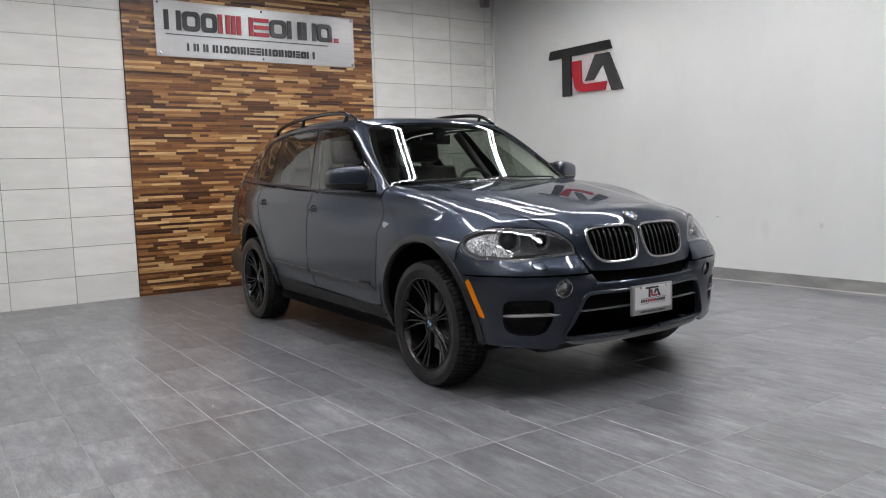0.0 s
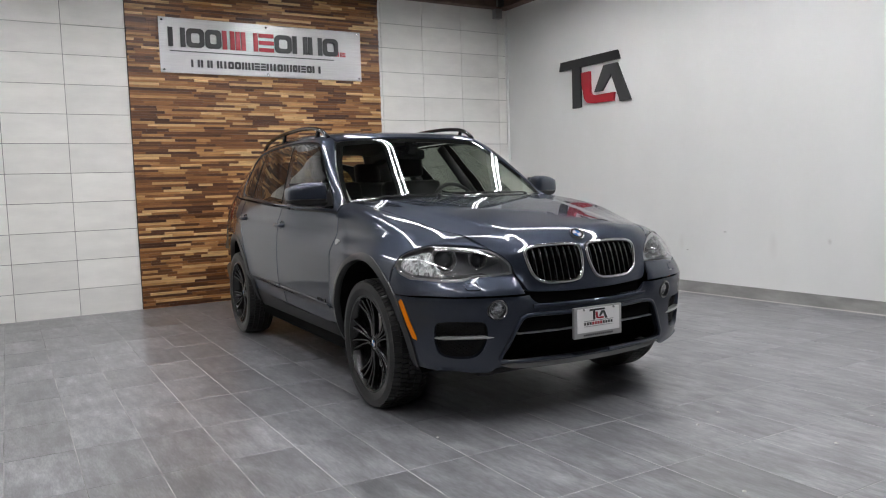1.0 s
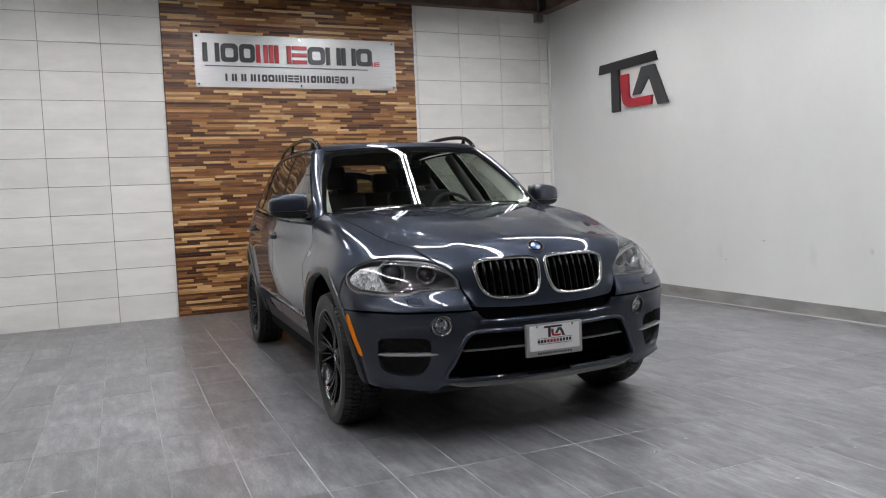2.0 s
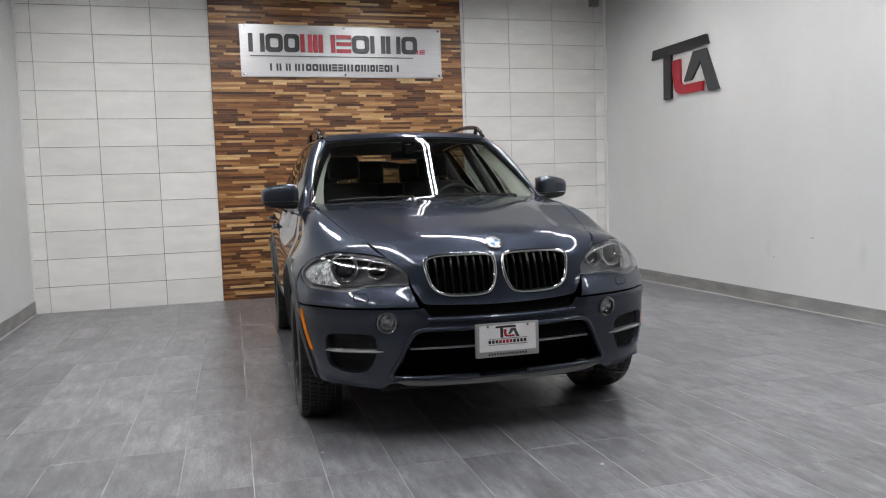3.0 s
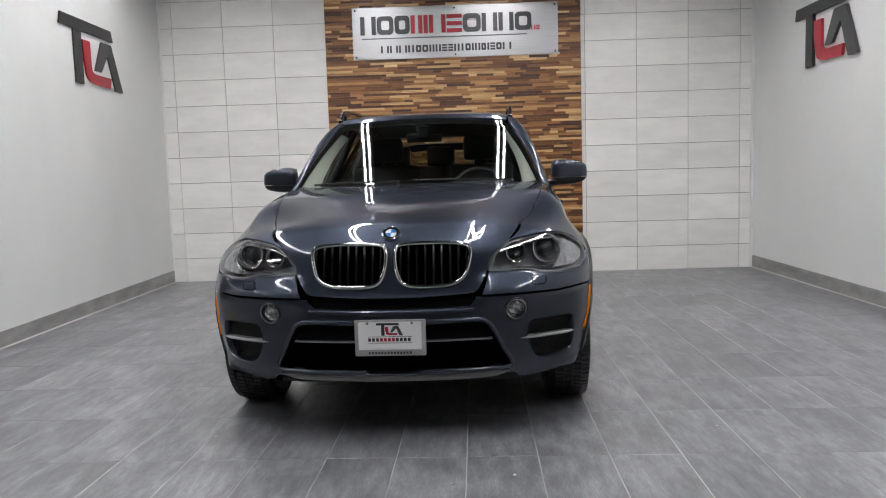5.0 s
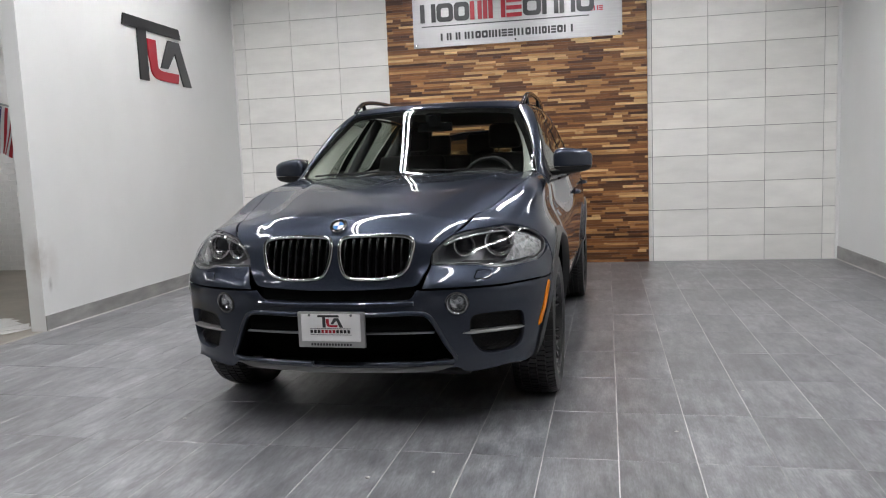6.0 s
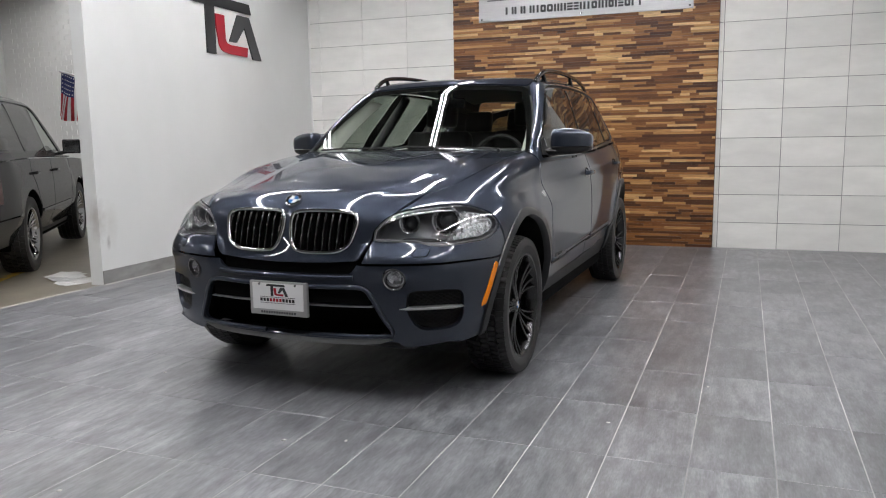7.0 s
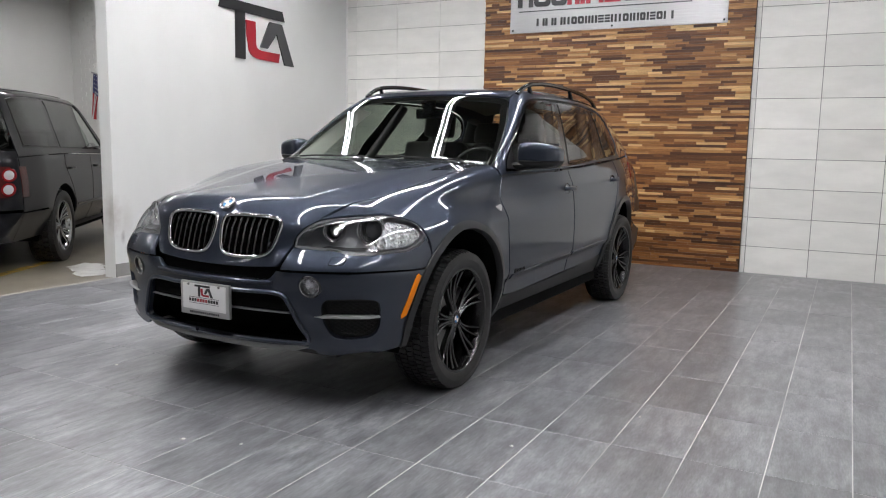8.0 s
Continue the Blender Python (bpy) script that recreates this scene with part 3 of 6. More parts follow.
def half_width(y, z):
    w = side_low(z)
    w = w - 0.052 * step01((-y - 0.05) / 0.85) - 0.15 * step01((y - 2.8) / 1.15)
    w = w - 0.035 * step01((z - 1.15) / 0.4) * step01((y - 2.2) / 1.6) - 0.008 * step01((z - 1.12) / 0.1) * step01((1.3 - y) / 0.7)
    # the shoulder leans in from the waist up, most of all along the front wing
    w = w - (0.068 * step01((z - 0.83) / 0.17) - 0.036 * step01((z - 1.10) / 0.32)) * (1 - step01((y - 0.6) / 0.9))
    w = w - 0.028 * step01((z - 0.78) / 0.2) * step01((0.2 - y) / 0.7) * step01((1.15 - z) / 0.15)
    for yc in (0.0, WHEELBASE):
        r = np.hypot(y - yc, z - 0.38)
        w = w + 0.020 * np.exp(-((r - 0.42) / 0.11) ** 2) * step01((1.02 - z) / 0.25) * step01((z - 0.26) / 0.2)
    # a crease along the foot of the doors, and a soft shoulder at the handles
    line = 0.50 + 0.045 * (y - 0.6) / 2.0
    w = w - 0.026 * step01((line - z) / 0.07 + 0.4) * step01((y - 0.45) / 0.2) * step01((2.6 - y) / 0.2)
    w = w + 0.007 * np.exp(-((z - 0.985 - 0.02 * y) / 0.035) ** 2) * step01((y - 0.3) / 0.6)
    return w


def skin(p):
    """Below zero inside the car's outer form."""
    x, y, z = np.abs(p[..., 0]), p[..., 1], p[..., 2]
    side = (x - half_width(y, z)) * 0.97
    rise = np.clip((z - 0.690) / 0.094, 0, 1)
    crest = 0.033 * step01((x - 0.36) / 0.10) * np.where(z > 0.690, 1 - rise ** 2 * (1.6 - 0.6 * rise ** 4), np.exp(-((z - 0.690) / 0.055) ** 2))
    nose = (nose_y(z) - crest + 0.175 * x ** 2 + 0.27 * x ** 6 + 0.05 * step01((z - 0.76) / 0.2) * step01((x - 0.42) / 0.36) - y) * 0.93
    ridge = bonnet_crease(y)
    top = hood_z(y) - (0.030 - 0.030 * step01((y + 0.75) / 1.5)) * (x / 0.75) ** 2 - 0.010 * (x / 0.85) ** 6 - 0.055 * (x / 0.78) ** 4 * step01((0.15 - y) / 0.6) + 0.006 * step01((ridge - x) / 0.085)
    bonnet = (z - top) * 0.93
    tail = y - 3.965 + 0.24 * x ** 2 + 0.72 * x ** 6 + 0.4 * x ** 4 * step01((1.2 - z) / 0.25) + 0.10 * step01((0.45 - z) / 0.3) + 0.03 * step01((z - 0.8) / 0.1)
    low = smax(smax(side, bonnet, 0.085), smax(nose, tail, 0.01), 0.085)
    screen = ((z - 1.125) - 0.665 * (y - 0.52 - 0.135 * (np.sqrt(0.09 + x ** 2) - 0.3))) * 0.83 + 0.05 * np.clip(y - 0.53, 0, 1) * np.clip(1.35 - y, 0, 1)
    roof = z - roof_z(y) + 0.014 * (x / 0.6) ** 2 + 0.03 * (x / 0.70) ** 8
    back = ((y - 3.955 + 0.12 * x ** 2) + (z - 1.08) * 0.48) * 0.9
    high = smax(smax(side, roof, 0.10), smax(smax(screen, back, 0.01), z - 2.5, 0.01), 0.06)
    return np.maximum(smin(low, high, 0.02), 0.16 - z)


def normal_at(p):
    e = 0.002
    g = np.stack([skin(p + d) - skin(p - d) for d in np.eye(3) * e], -1)
    return g / np.maximum(np.linalg.norm(g, axis=-1, keepdims=True), 1e-9)


def shoot(start, way, far=3.0):
    """Where rays from inside leave the skin."""
    lo, hi = np.zeros(len(start)), np.full(len(start), far)
    for _ in range(34):
        mid = (lo + hi) / 2
        inside = skin(start + way * mid[:, None]) < 0
        lo, hi = np.where(inside, mid, lo), np.where(inside, hi, mid)
    return start + way * lo[:, None]


def at_side(y, z):
    y, z = np.atleast_1d(np.asarray(y, float)), np.atleast_1d(np.asarray(z, float))
    return shoot(np.stack([0 * y, y, z], -1), np.tile((1.0, 0, 0), (len(y), 1)))


def at_top(x, y):
    x, y = np.atleast_1d(np.asarray(x, float)), np.atleast_1d(np.asarray(y, float))
    return shoot(np.stack([x, y, 0 * x + 0.6], -1), np.tile((0, 0, 1.0), (len(x), 1)))


def at_nose(x, z):
    x, z = np.atleast_1d(np.asarray(x, float)), np.atleast_1d(np.asarray(z, float))
    return shoot(np.stack([x, 0 * x + 0.1, z], -1), np.tile((0, -1.0, 0), (len(x), 1)))


def at_tail(x, z):
    x, z = np.atleast_1d(np.asarray(x, float)), np.atleast_1d(np.asarray(z, float))
    return shoot(np.stack([x, 0 * x + 2.9, z], -1), np.tile((0, 1.0, 0), (len(x), 1)))


ON = {"S": at_side, "T": at_top, "F": at_nose, "R": at_tail}


def outline(*runs, step=0.022):
    """A closed line on the skin, from runs of (view, points): S side (y, z), T top (x, y), F front (x, z), R rear (x, z)."""
    out = []
    for view, pts in runs:
        q = smooth_line(pts, step) if len(pts) > 1 else np.array(pts, float)
        out.append(ON[view](q[:, 0], q[:, 1]))
    p = np.concatenate(out)
    keep = [0]
    for i in range(1, len(p)):
        if np.linalg.norm(p[i] - p[keep[-1]]) > 0.003:
            keep.append(i)
    if np.linalg.norm(p[keep[-1]] - p[0]) < 0.003:
        keep.pop()
    p = p[keep]
    # fill long jumps between runs
    full = []
    for a, b in zip(p, np.roll(p, -1, 0)):
        k = max(1, int(np.linalg.norm(b - a) / (step * 1.6)))
        full += [a + (b - a) * j / k for j in range(k)]
    return np.array(full)


class Barrel:
    """Rays from the car's long axis: for sides and roof."""
    zc = 0.72

    def flat(self, p):
        return np.stack([p[:, 1], np.arctan2(p[:, 2] - self.zc, np.abs(p[:, 0]) * np.where(p[:, 0] < 0, -1, 1)) * 0.9], -1)

    def rays(self, q):
        a = q[:, 1] / 0.9
        return np.stack([0 * a, q[:, 0], 0 * a + self.zc], -1), np.stack([np.cos(a), 0 * a, np.sin(a)], -1)


class Nose:
    """Rays from a point behind the front axle: for bonnet and front."""
    c, sign = np.array((0, 0.35, 0.45)), -1.0

    def flat(self, p):
        d = p - self.c
        lon = np.arctan2(d[:, 2], self.sign * d[:, 1])
        lat = np.arctan2(d[:, 0], np.hypot(d[:, 1], d[:, 2]))
        return np.stack([lat * 0.95, lon * 0.95], -1)

    def rays(self, q):
        lat, lon = q[:, 0] / 0.95, q[:, 1] / 0.95
        way = np.stack([np.sin(lat), self.sign * np.cos(lat) * np.cos(lon), np.cos(lat) * np.sin(lon)], -1)
        return np.tile(self.c, (len(q), 1)), way


class Tail(Nose):
    c, sign = np.array((0, 3.1, 0.75)), 1.0


class Low(Nose):
    c, sign = np.array((0, 0.2, 0.45)), -1.0


def inside_poly(q, poly):
    x, y = q[:, 0][:, None], q[:, 1][:, None]
    a, b = poly, np.roll(poly, -1, 0)
    cross = ((a[:, 1] > y) != (b[:, 1] > y)) & (x < (b[:, 0] - a[:, 0]) * (y - a[:, 1]) / (b[:, 1] - a[:, 1] + 1e-12) + a[:, 0])
    return cross.sum(1) % 2 == 1


def shrunk(poly, gap):
    """Moves a closed 2D line inwards."""
    area = np.sum(poly[:, 0] * np.roll(poly[:, 1], -1) - np.roll(poly[:, 0], -1) * poly[:, 1])
    t = np.roll(poly, -1, 0) - np.roll(poly, 1, 0)
    n = np.stack([-t[:, 1], t[:, 0]], -1) * (1 if area > 0 else -1)
    return poly + gap * n / np.maximum(np.linalg.norm(n, axis=1, keepdims=True), 1e-9)


def distance_to(q, poly):
    a, b = poly, np.roll(poly, -1, 0)
    ab = b - a
    t = np.clip(((q[:, None] - a) * ab).sum(-1) / np.maximum((ab ** 2).sum(-1), 1e-12), 0, 1)
    return np.linalg.norm(q[:, None] - (a + t[..., None] * ab), axis=-1).min(1)


def cut_panel(chart, line, holes=(), spacing=0.03, gap=0.0028, lift=0.0, depth=0.014):
    """The piece of skin inside a line: its vertices, faces and true normals, with edges that turn inwards."""
    from mathutils.geometry import delaunay_2d_cdt
    rim = shrunk(chart.flat(line), gap)
    loops = [rim] + [shrunk(chart.flat(h), -gap) for h in holes]
    lo, hi = rim.min(0), rim.max(0)
    gx, gy = np.meshgrid(np.arange(lo[0], hi[0], spacing), np.arange(lo[1], hi[1], spacing))
    g = np.stack([gx.ravel() + 0.25 * spacing * (np.round(gy.ravel() / spacing) % 2), gy.ravel()], -1)
    ok = inside_poly(g, rim)
    for h in loops[1:]:
        ok &= ~inside_poly(g, h)
    g = g[ok]
    for l in loops:
        if len(g):
            g = g[distance_to(g, l) > spacing * 0.45]
    pts, edges = [], []
    for l in loops:
        n0 = len(pts)
        pts += [Vector(v) for v in l]
        edges += [(n0 + i, n0 + (i + 1) % len(l)) for i in range(len(l))]
    pts += [Vector(v) for v in g]
    v2, _, f2, *_ = delaunay_2d_cdt(pts, edges, [], 0, 1e-6)
    q = np.array([tuple(v) for v in v2])
    tri = np.array([f for f in f2 if len(f) == 3])
    mid = q[tri].mean(1)
    ok = inside_poly(mid, rim)
    for h in loops[1:]:
        ok &= ~inside_poly(mid, h)
    tri = tri[ok]
    start, way = chart.rays(q)
    p = shoot(start, way)
    n = normal_at(p)
    p = p + n * lift
    # face the triangles outwards
    fn = np.cross(p[tri[:, 1]] - p[tri[:, 0]], p[tri[:, 2]] - p[tri[:, 0]])
    flip = (fn * n[tri[:, 0]]).sum(1) < 0
    tri[flip] = tri[flip][:, ::-1]
    # edges used once form the rim: turn them inwards
    seen = {}
    for t in tri:
        for a, b in ((t[0], t[1]), (t[1], t[2]), (t[2], t[0])):
            seen[(a, b)] = True
    border = [(a, b) for a, b in seen if (b, a) not in seen]
    faces = [tuple(int(i) for i in t) for t in tri]
    if depth:
        used = sorted({i for e in border for i in e})
        top = {i: len(p) + k for k, i in enumerate(used)}
        low = {i: len(p) + len(used) + k for k, i in enumerate(used)}
        side = np.zeros((len(p), 3))
        for a, b in border:
            o = np.cross(p[b] - p[a], n[a])
            o = o / max(np.linalg.norm(o), 1e-9)
            side[a] += o
            side[b] += o
        side = side / np.maximum(np.linalg.norm(side, axis=1, keepdims=True), 1e-9)
        p = np.concatenate([p, p[used], p[used] - n[used] * depth - side[used] * 0.002])
        n = np.concatenate([n, (side + 0.5 * n[:len(side)])[used], side[used]])
        n = n / np.maximum(np.linalg.norm(n, axis=1, keepdims=True), 1e-9)
        faces += [(top[b], top[a], low[a], low[b]) for a, b in border]
    return p, faces, n


def shaped(name, data, mat, parent, label="", mirror=False):
    p, faces, n = data
    if mirror:
        p, n = p * (-1, 1, 1), n * (-1, 1, 1)
        faces = [f[::-1] for f in faces]
    me = bpy.data.meshes.new(name)
    me.from_pydata(p.tolist(), [], faces)
    me.polygons.foreach_set("use_smooth", [True] * len(faces))
    me.update()
    me.normals_split_custom_set_from_vertices(n.tolist())
    me.materials.append(mat)
    ob = new(name, me)
    ob.parent = parent
    if label:
        ob["label"] = label
    return ob


def both(name, data, mat, parent, label=""):
    return shaped(name, data, mat, parent, label), shaped(name, data, mat, parent, label, True)


def sides(line):
    return line, line[::-1] * (-1, 1, 1)


car = thing("sport_utility_vehicle", "dark graphite grey mid-size SUV with black alloy wheels on tile floor", "car", pose(-0.136, 3.715, 0, 0, 0, -2.2))
barrel, nose, tail_c = Barrel(), Nose(), Tail()


def arc(yc, r, a0, a1, zc=0.38, k=14):
    """Points (y, z) round a wheel, angles from the rear horizontal, anticlockwise seen with the front on the left."""
    return [(yc - r * math.cos(radians(a)), zc + r * math.sin(radians(a))) for a in np.linspace(a0, a1, k)]


ARCH_IN, ARCH_OUT = 0.458, 0.500

# bonnet, with the two grille openings in its nose
bonnet_edge = [(0.772, 0.61), (0.768, 0.38), (0.742, 0.15), (0.702, -0.08), (0.657, -0.30), (0.602, -0.49)]
half = outline(("T", [(0.0, 0.575), (0.25, 0.576), (0.5, 0.582), (0.70, 0.597)]), ("T", bonnet_edge),
               ("F", [(0.535, 0.905), (0.485, 0.868), (0.450, 0.825), (0.446, 0.795)]), ("F", [(0.435, 0.765), (0.405, 0.715), (0.38, 0.69), (0.30, 0.682), (0.15, 0.675), (0.0, 0.673)]))


kidney_pts = [(0.042, 0.745), (0.018, 0.81), (0.016, 0.885), (0.05, 0.914), (0.20, 0.919), (0.328, 0.911), (0.370, 0.88), (0.360, 0.81), (0.337, 0.755), (0.28, 0.724), (0.18, 0.716), (0.085, 0.721)]


def closed_on(view, pts, step=0.015):
    q = smooth_line(pts, step, True)
    return ON[view](q[:, 0], q[:, 1])


kidney = closed_on("F", kidney_pts)
# the run back to the start along the middle is dropped, and the mirror image closes the line
half = half[: np.argmax(np.abs(half - half[-1]).sum(1) < 1e-6) or len(half)]
i_end = max(i for i in range(len(half)) if half[i, 0] > 0.004)
bonnet_line = np.concatenate([half[half[:, 0] > 0.004][: i_end + 1], (half[half[:, 0] > 0.004][: i_end + 1] * (-1, 1, 1))[::-1]])
shaped("bonnet", cut_panel(nose, bonnet_line, sides(kidney), 0.020, gap=0.0030), PAINT, car)

# front wings
wing = outline(("T", bonnet_edge), ("F", [(0.538, 0.910), (0.60, 0.924), (0.68, 0.934), (0.76, 0.938)]), ("S", [(-0.42, 0.922), (-0.365, 0.895), (-0.352, 0.86), (-0.34, 0.74), (-0.335, 0.69)]),
               ("S", arc(0.0, ARCH_OUT - 0.015, 40, 175)), ("S", [(0.475, 0.33), (0.605, 0.33)]), ("S", [(0.592, 0.46), (0.537, 0.70), (0.525, 0.86), (0.555, 1.0), (0.615, 1.088)]))
both("front_wing", cut_panel(barrel, wing, (), 0.022, gap=0.0014), PAINT, car)

# bumper
lamp_line = outline(("F", [(0.455, 0.788), (0.56, 0.783), (0.65, 0.779), (0.71, 0.765), (0.78, 0.762)]), ("S", [(-0.49, 0.775), (-0.41, 0.805), (-0.358, 0.855), (-0.370, 0.893), (-0.415, 0.918)]),
                    ("F", [(0.77, 0.932), (0.68, 0.926), (0.60, 0.918), (0.535, 0.900), (0.488, 0.864), (0.456, 0.825)]))
upper = outline(("F", [(0.446, 0.784), (0.56, 0.779), (0.65, 0.775), (0.71, 0.761), (0.78, 0.758)]), ("S", [(-0.49, 0.771), (-0.405, 0.801), (-0.36, 0.83)]), ("S", [(-0.345, 0.74), (-0.338, 0.70)]),
                ("S", [(-0.36, 0.688), (-0.48, 0.685)]), ("F", [(0.77, 0.684), (0.6, 0.682), (0.41, 0.680)]))
wash = outline(("F", [(0.652, 0.748), (0.700, 0.748), (0.707, 0.740), (0.704, 0.722), (0.694, 0.716), (0.648, 0.716), (0.643, 0.726)]), step=0.008)
both("bumper_shoulder", cut_panel(nose, upper, (wash,), 0.013), PAINT, car)
fog_hole = closed_on("F", [(0.566 + 0.05 * math.cos(a), 0.611 + 0.05 * math.sin(a)) for a in np.linspace(0, 2 * math.pi, 13)[:-1]], 0.012)
duct_pts = [(0.632, 0.545), (0.72, 0.557), (0.80, 0.557), (0.838, 0.54), (0.838, 0.45), (0.815, 0.392), (0.76, 0.372), (0.685, 0.372), (0.645, 0.40), (0.620, 0.47)]
duct = closed_on("F", duct_pts, 0.012)
mouth_half = [(0.0, 0.562), (0.2, 0.563), (0.36, 0.567), (0.428, 0.558), (0.462, 0.52), (0.505, 0.43), (0.543, 0.343), (0.42, 0.328), (0.2, 0.325), (0.0, 0.323)]
mouth_q = smooth_line(mouth_half, 0.02)
mouth_p = at_nose(mouth_q[:, 0], mouth_q[:, 1])
mouth = np.concatenate([mouth_p[1:-1], (mouth_p[1:-1] * (-1, 1, 1))[::-1]])
b_half = outline(("F", [(0.005, 0.622), (0.2, 0.624), (0.32, 0.628), (0.365, 0.645), (0.385, 0.674), (0.41, 0.676), (0.6, 0.678), (0.77, 0.680)]), ("S", [(-0.48, 0.681), (-0.36, 0.684)]),
                 ("S", arc(0.0, ARCH_OUT - 0.01, 38, -8)), ("F", [(0.80, 0.310), (0.70, 0.292), (0.60, 0.280), (0.565, 0.292), (0.545, 0.306), (0.40, 0.290), (0.2, 0.284), (0.005, 0.282)]))
cut = max(i for i in range(len(b_half)) if np.linalg.norm(b_half[i] - at_nose([0.005], [0.282])[0]) < 0.02)
b_half = b_half[:cut + 1]
b_half = b_half[b_half[:, 0] > 0.003]
bumper_line = np.concatenate([b_half, (b_half * (-1, 1, 1))[::-1]])
bumper = shaped("front_bumper", cut_panel(Low(), bumper_line, (mouth, *sides(fog_hole), *sides(duct)), 0.026, depth=0.035), PAINT, car)

# doors, rear wing, sills
front_door = outline(("S", [(0.625, 1.090), (0.563, 1.0), (0.533, 0.86), (0.545, 0.70), (0.600, 0.46), (0.622, 0.385)]), ("S", [(0.8, 0.375), (1.3, 0.385), (1.665, 0.395)]), ("S", [(1.668, 0.56), (1.635, 0.9), (1.582, 1.120)]),
                     ("S", [(1.4, 1.112), (1.0, 1.100), (0.75, 1.094)]))
both("front_door", cut_panel(barrel, front_door, (), 0.032), PAINT, car)
rear_door = outline(("S", [(1.589, 1.121), (1.642, 0.9), (1.675, 0.56), (1.672, 0.395)]), ("S", [(2.0, 0.40), (2.3, 0.41), (2.42, 0.43)]), ("S", [(2.46, 0.55), (2.52, 0.68), (2.62, 0.81), (2.70, 0.95), (2.73, 1.07), (2.71, 1.172)]),
                    ("S", [(2.3, 1.152), (2.0, 1.138)]))
both("rear_door", cut_panel(barrel, rear_door, (), 0.032), PAINT, car)
rear_wing = outline(("S", [(2.718, 1.173), (2.738, 1.07), (2.707, 0.95), (2.627, 0.81), (2.527, 0.68), (2.467, 0.55), (2.43, 0.43)]), ("S", arc(WHEELBASE, ARCH_OUT - 0.015, 5, 165)), ("S", [(3.45, 0.62), (3.62, 0.64)]),
                    ("S", [(3.62, 0.8), (3.62, 1.0), (3.58, 1.205)]), ("S", [(3.3, 1.198), (3.0, 1.186)]))
both("rear_wing", cut_panel(barrel, rear_wing, (), 0.034), PAINT, car)
sill = outline(("S", [(0.49, 0.325), (0.61, 0.325), (0.625, 0.376), (1.3, 0.38), (1.75, 0.39), (2.43, 0.425)]), ("S", [(2.44, 0.30), (2.40, 0.235)]), ("S", [(1.8, 0.225), (1.0, 0.22), (0.5, 0.23)]))
both("sill", cut_panel(barrel, sill, (), 0.03), PLASTIC, car, "black plastic sill")
arch_f = outline(("S", arc(0.0, ARCH_OUT, -8, 188, k=24)), ("S", arc(0.0, ARCH_IN, 188, -8, k=24)))
both("wheel_arch_trim", cut_panel(barrel, arch_f, (), 0.028, lift=0.010, depth=0.04), ARCH, car, "charcoal wheel arch trim")
arch_r = outline(("S", arc(WHEELBASE, ARCH_OUT, -6, 186, k=24)), ("S", arc(WHEELBASE, ARCH_IN, 186, -6, k=24)))
both("wheel_arch_trim", cut_panel(barrel, arch_r, (), 0.028, lift=0.010, depth=0.04), ARCH, car, "charcoal wheel arch trim")

# cab
dlo_top = [(0.705, 1.124), (0.80, 1.205), (0.93, 1.312), (1.07, 1.412), (1.20, 1.495), (1.33, 1.562), (1.45, 1.592), (1.62, 1.610), (2.0, 1.620), (2.4, 1.618), (2.7, 1.604), (2.9, 1.578), (3.04, 1.535),
           (3.13, 1.46), (3.165, 1.39), (3.15, 1.335), (3.05, 1.275), (2.90, 1.222)]
dlo_low = [(2.90, 1.222), (2.6, 1.200), (2.3, 1.182), (2.0, 1.162), (1.55, 1.140), (1.2, 1.130), (0.90, 1.122), (0.72, 1.118)]
dlo = outline(("S", dlo_top), ("S", dlo_low[1:]))
screen_side = [(0.785, 0.635), (0.768, 0.74), (0.732, 0.90), (0.682, 1.07), (0.607, 1.258)]
screen_top = [(0.607, 1.258), (0.56, 1.284), (0.35, 1.284), (0.15, 1.280), (0.0, 1.278)]
cab_side = outline(("S", [(0.630, 1.098), (0.75, 1.102), (1.0, 1.108), (1.4, 1.120), (1.585, 1.129), (2.0, 1.147), (2.3, 1.161), (2.7, 1.181), (3.0, 1.194), (3.35, 1.207), (3.58, 1.214)]), ("S", [(3.68, 1.27), (3.64, 1.40), (3.56, 1.50)]),
                   ("T", [(0.52, 3.45), (0.572, 3.0), (0.604, 2.4), (0.610, 1.8), (0.604, 1.45), (0.596, 1.300)]), ("T", screen_side[::-1]))
both("cab_side", cut_panel(barrel, cab_side, (dlo,), 0.018), PAINT, car)
r_half = at_top(*smooth_line([(0.005, 1.286), (0.15, 1.288), (0.35, 1.292), (0.55, 1.293), (0.590, 1.310), (0.601, 1.45), (0.607, 1.8), (0.601, 2.4), (0.569, 3.0), (0.52, 3.45), (0.3, 3.56), (0.005, 3.58)], 0.03).T)
shaped("roof", cut_panel(barrel, np.concatenate([r_half, (r_half * (-1, 1, 1))[::-1]]), (), 0.035), PAINT, car)
w_half = at_top(*smooth_line([(0.005, 0.588), (0.3, 0.590), (0.6, 0.600), (0.74, 0.612)], 0.03).T)
w_half = np.concatenate([w_half, at_top(*smooth_line(screen_side, 0.03).T), at_top(*smooth_line(screen_top, 0.03).T)[1:-1]])
w_line = np.concatenate([w_half, (w_half * (-1, 1, 1))[::-1]])


def inward(line, d, chart):
    """A line on the skin, d further in."""
    q = shrunk(chart.flat(line), d)
    s, w = chart.rays(q)
    return shoot(s, w)


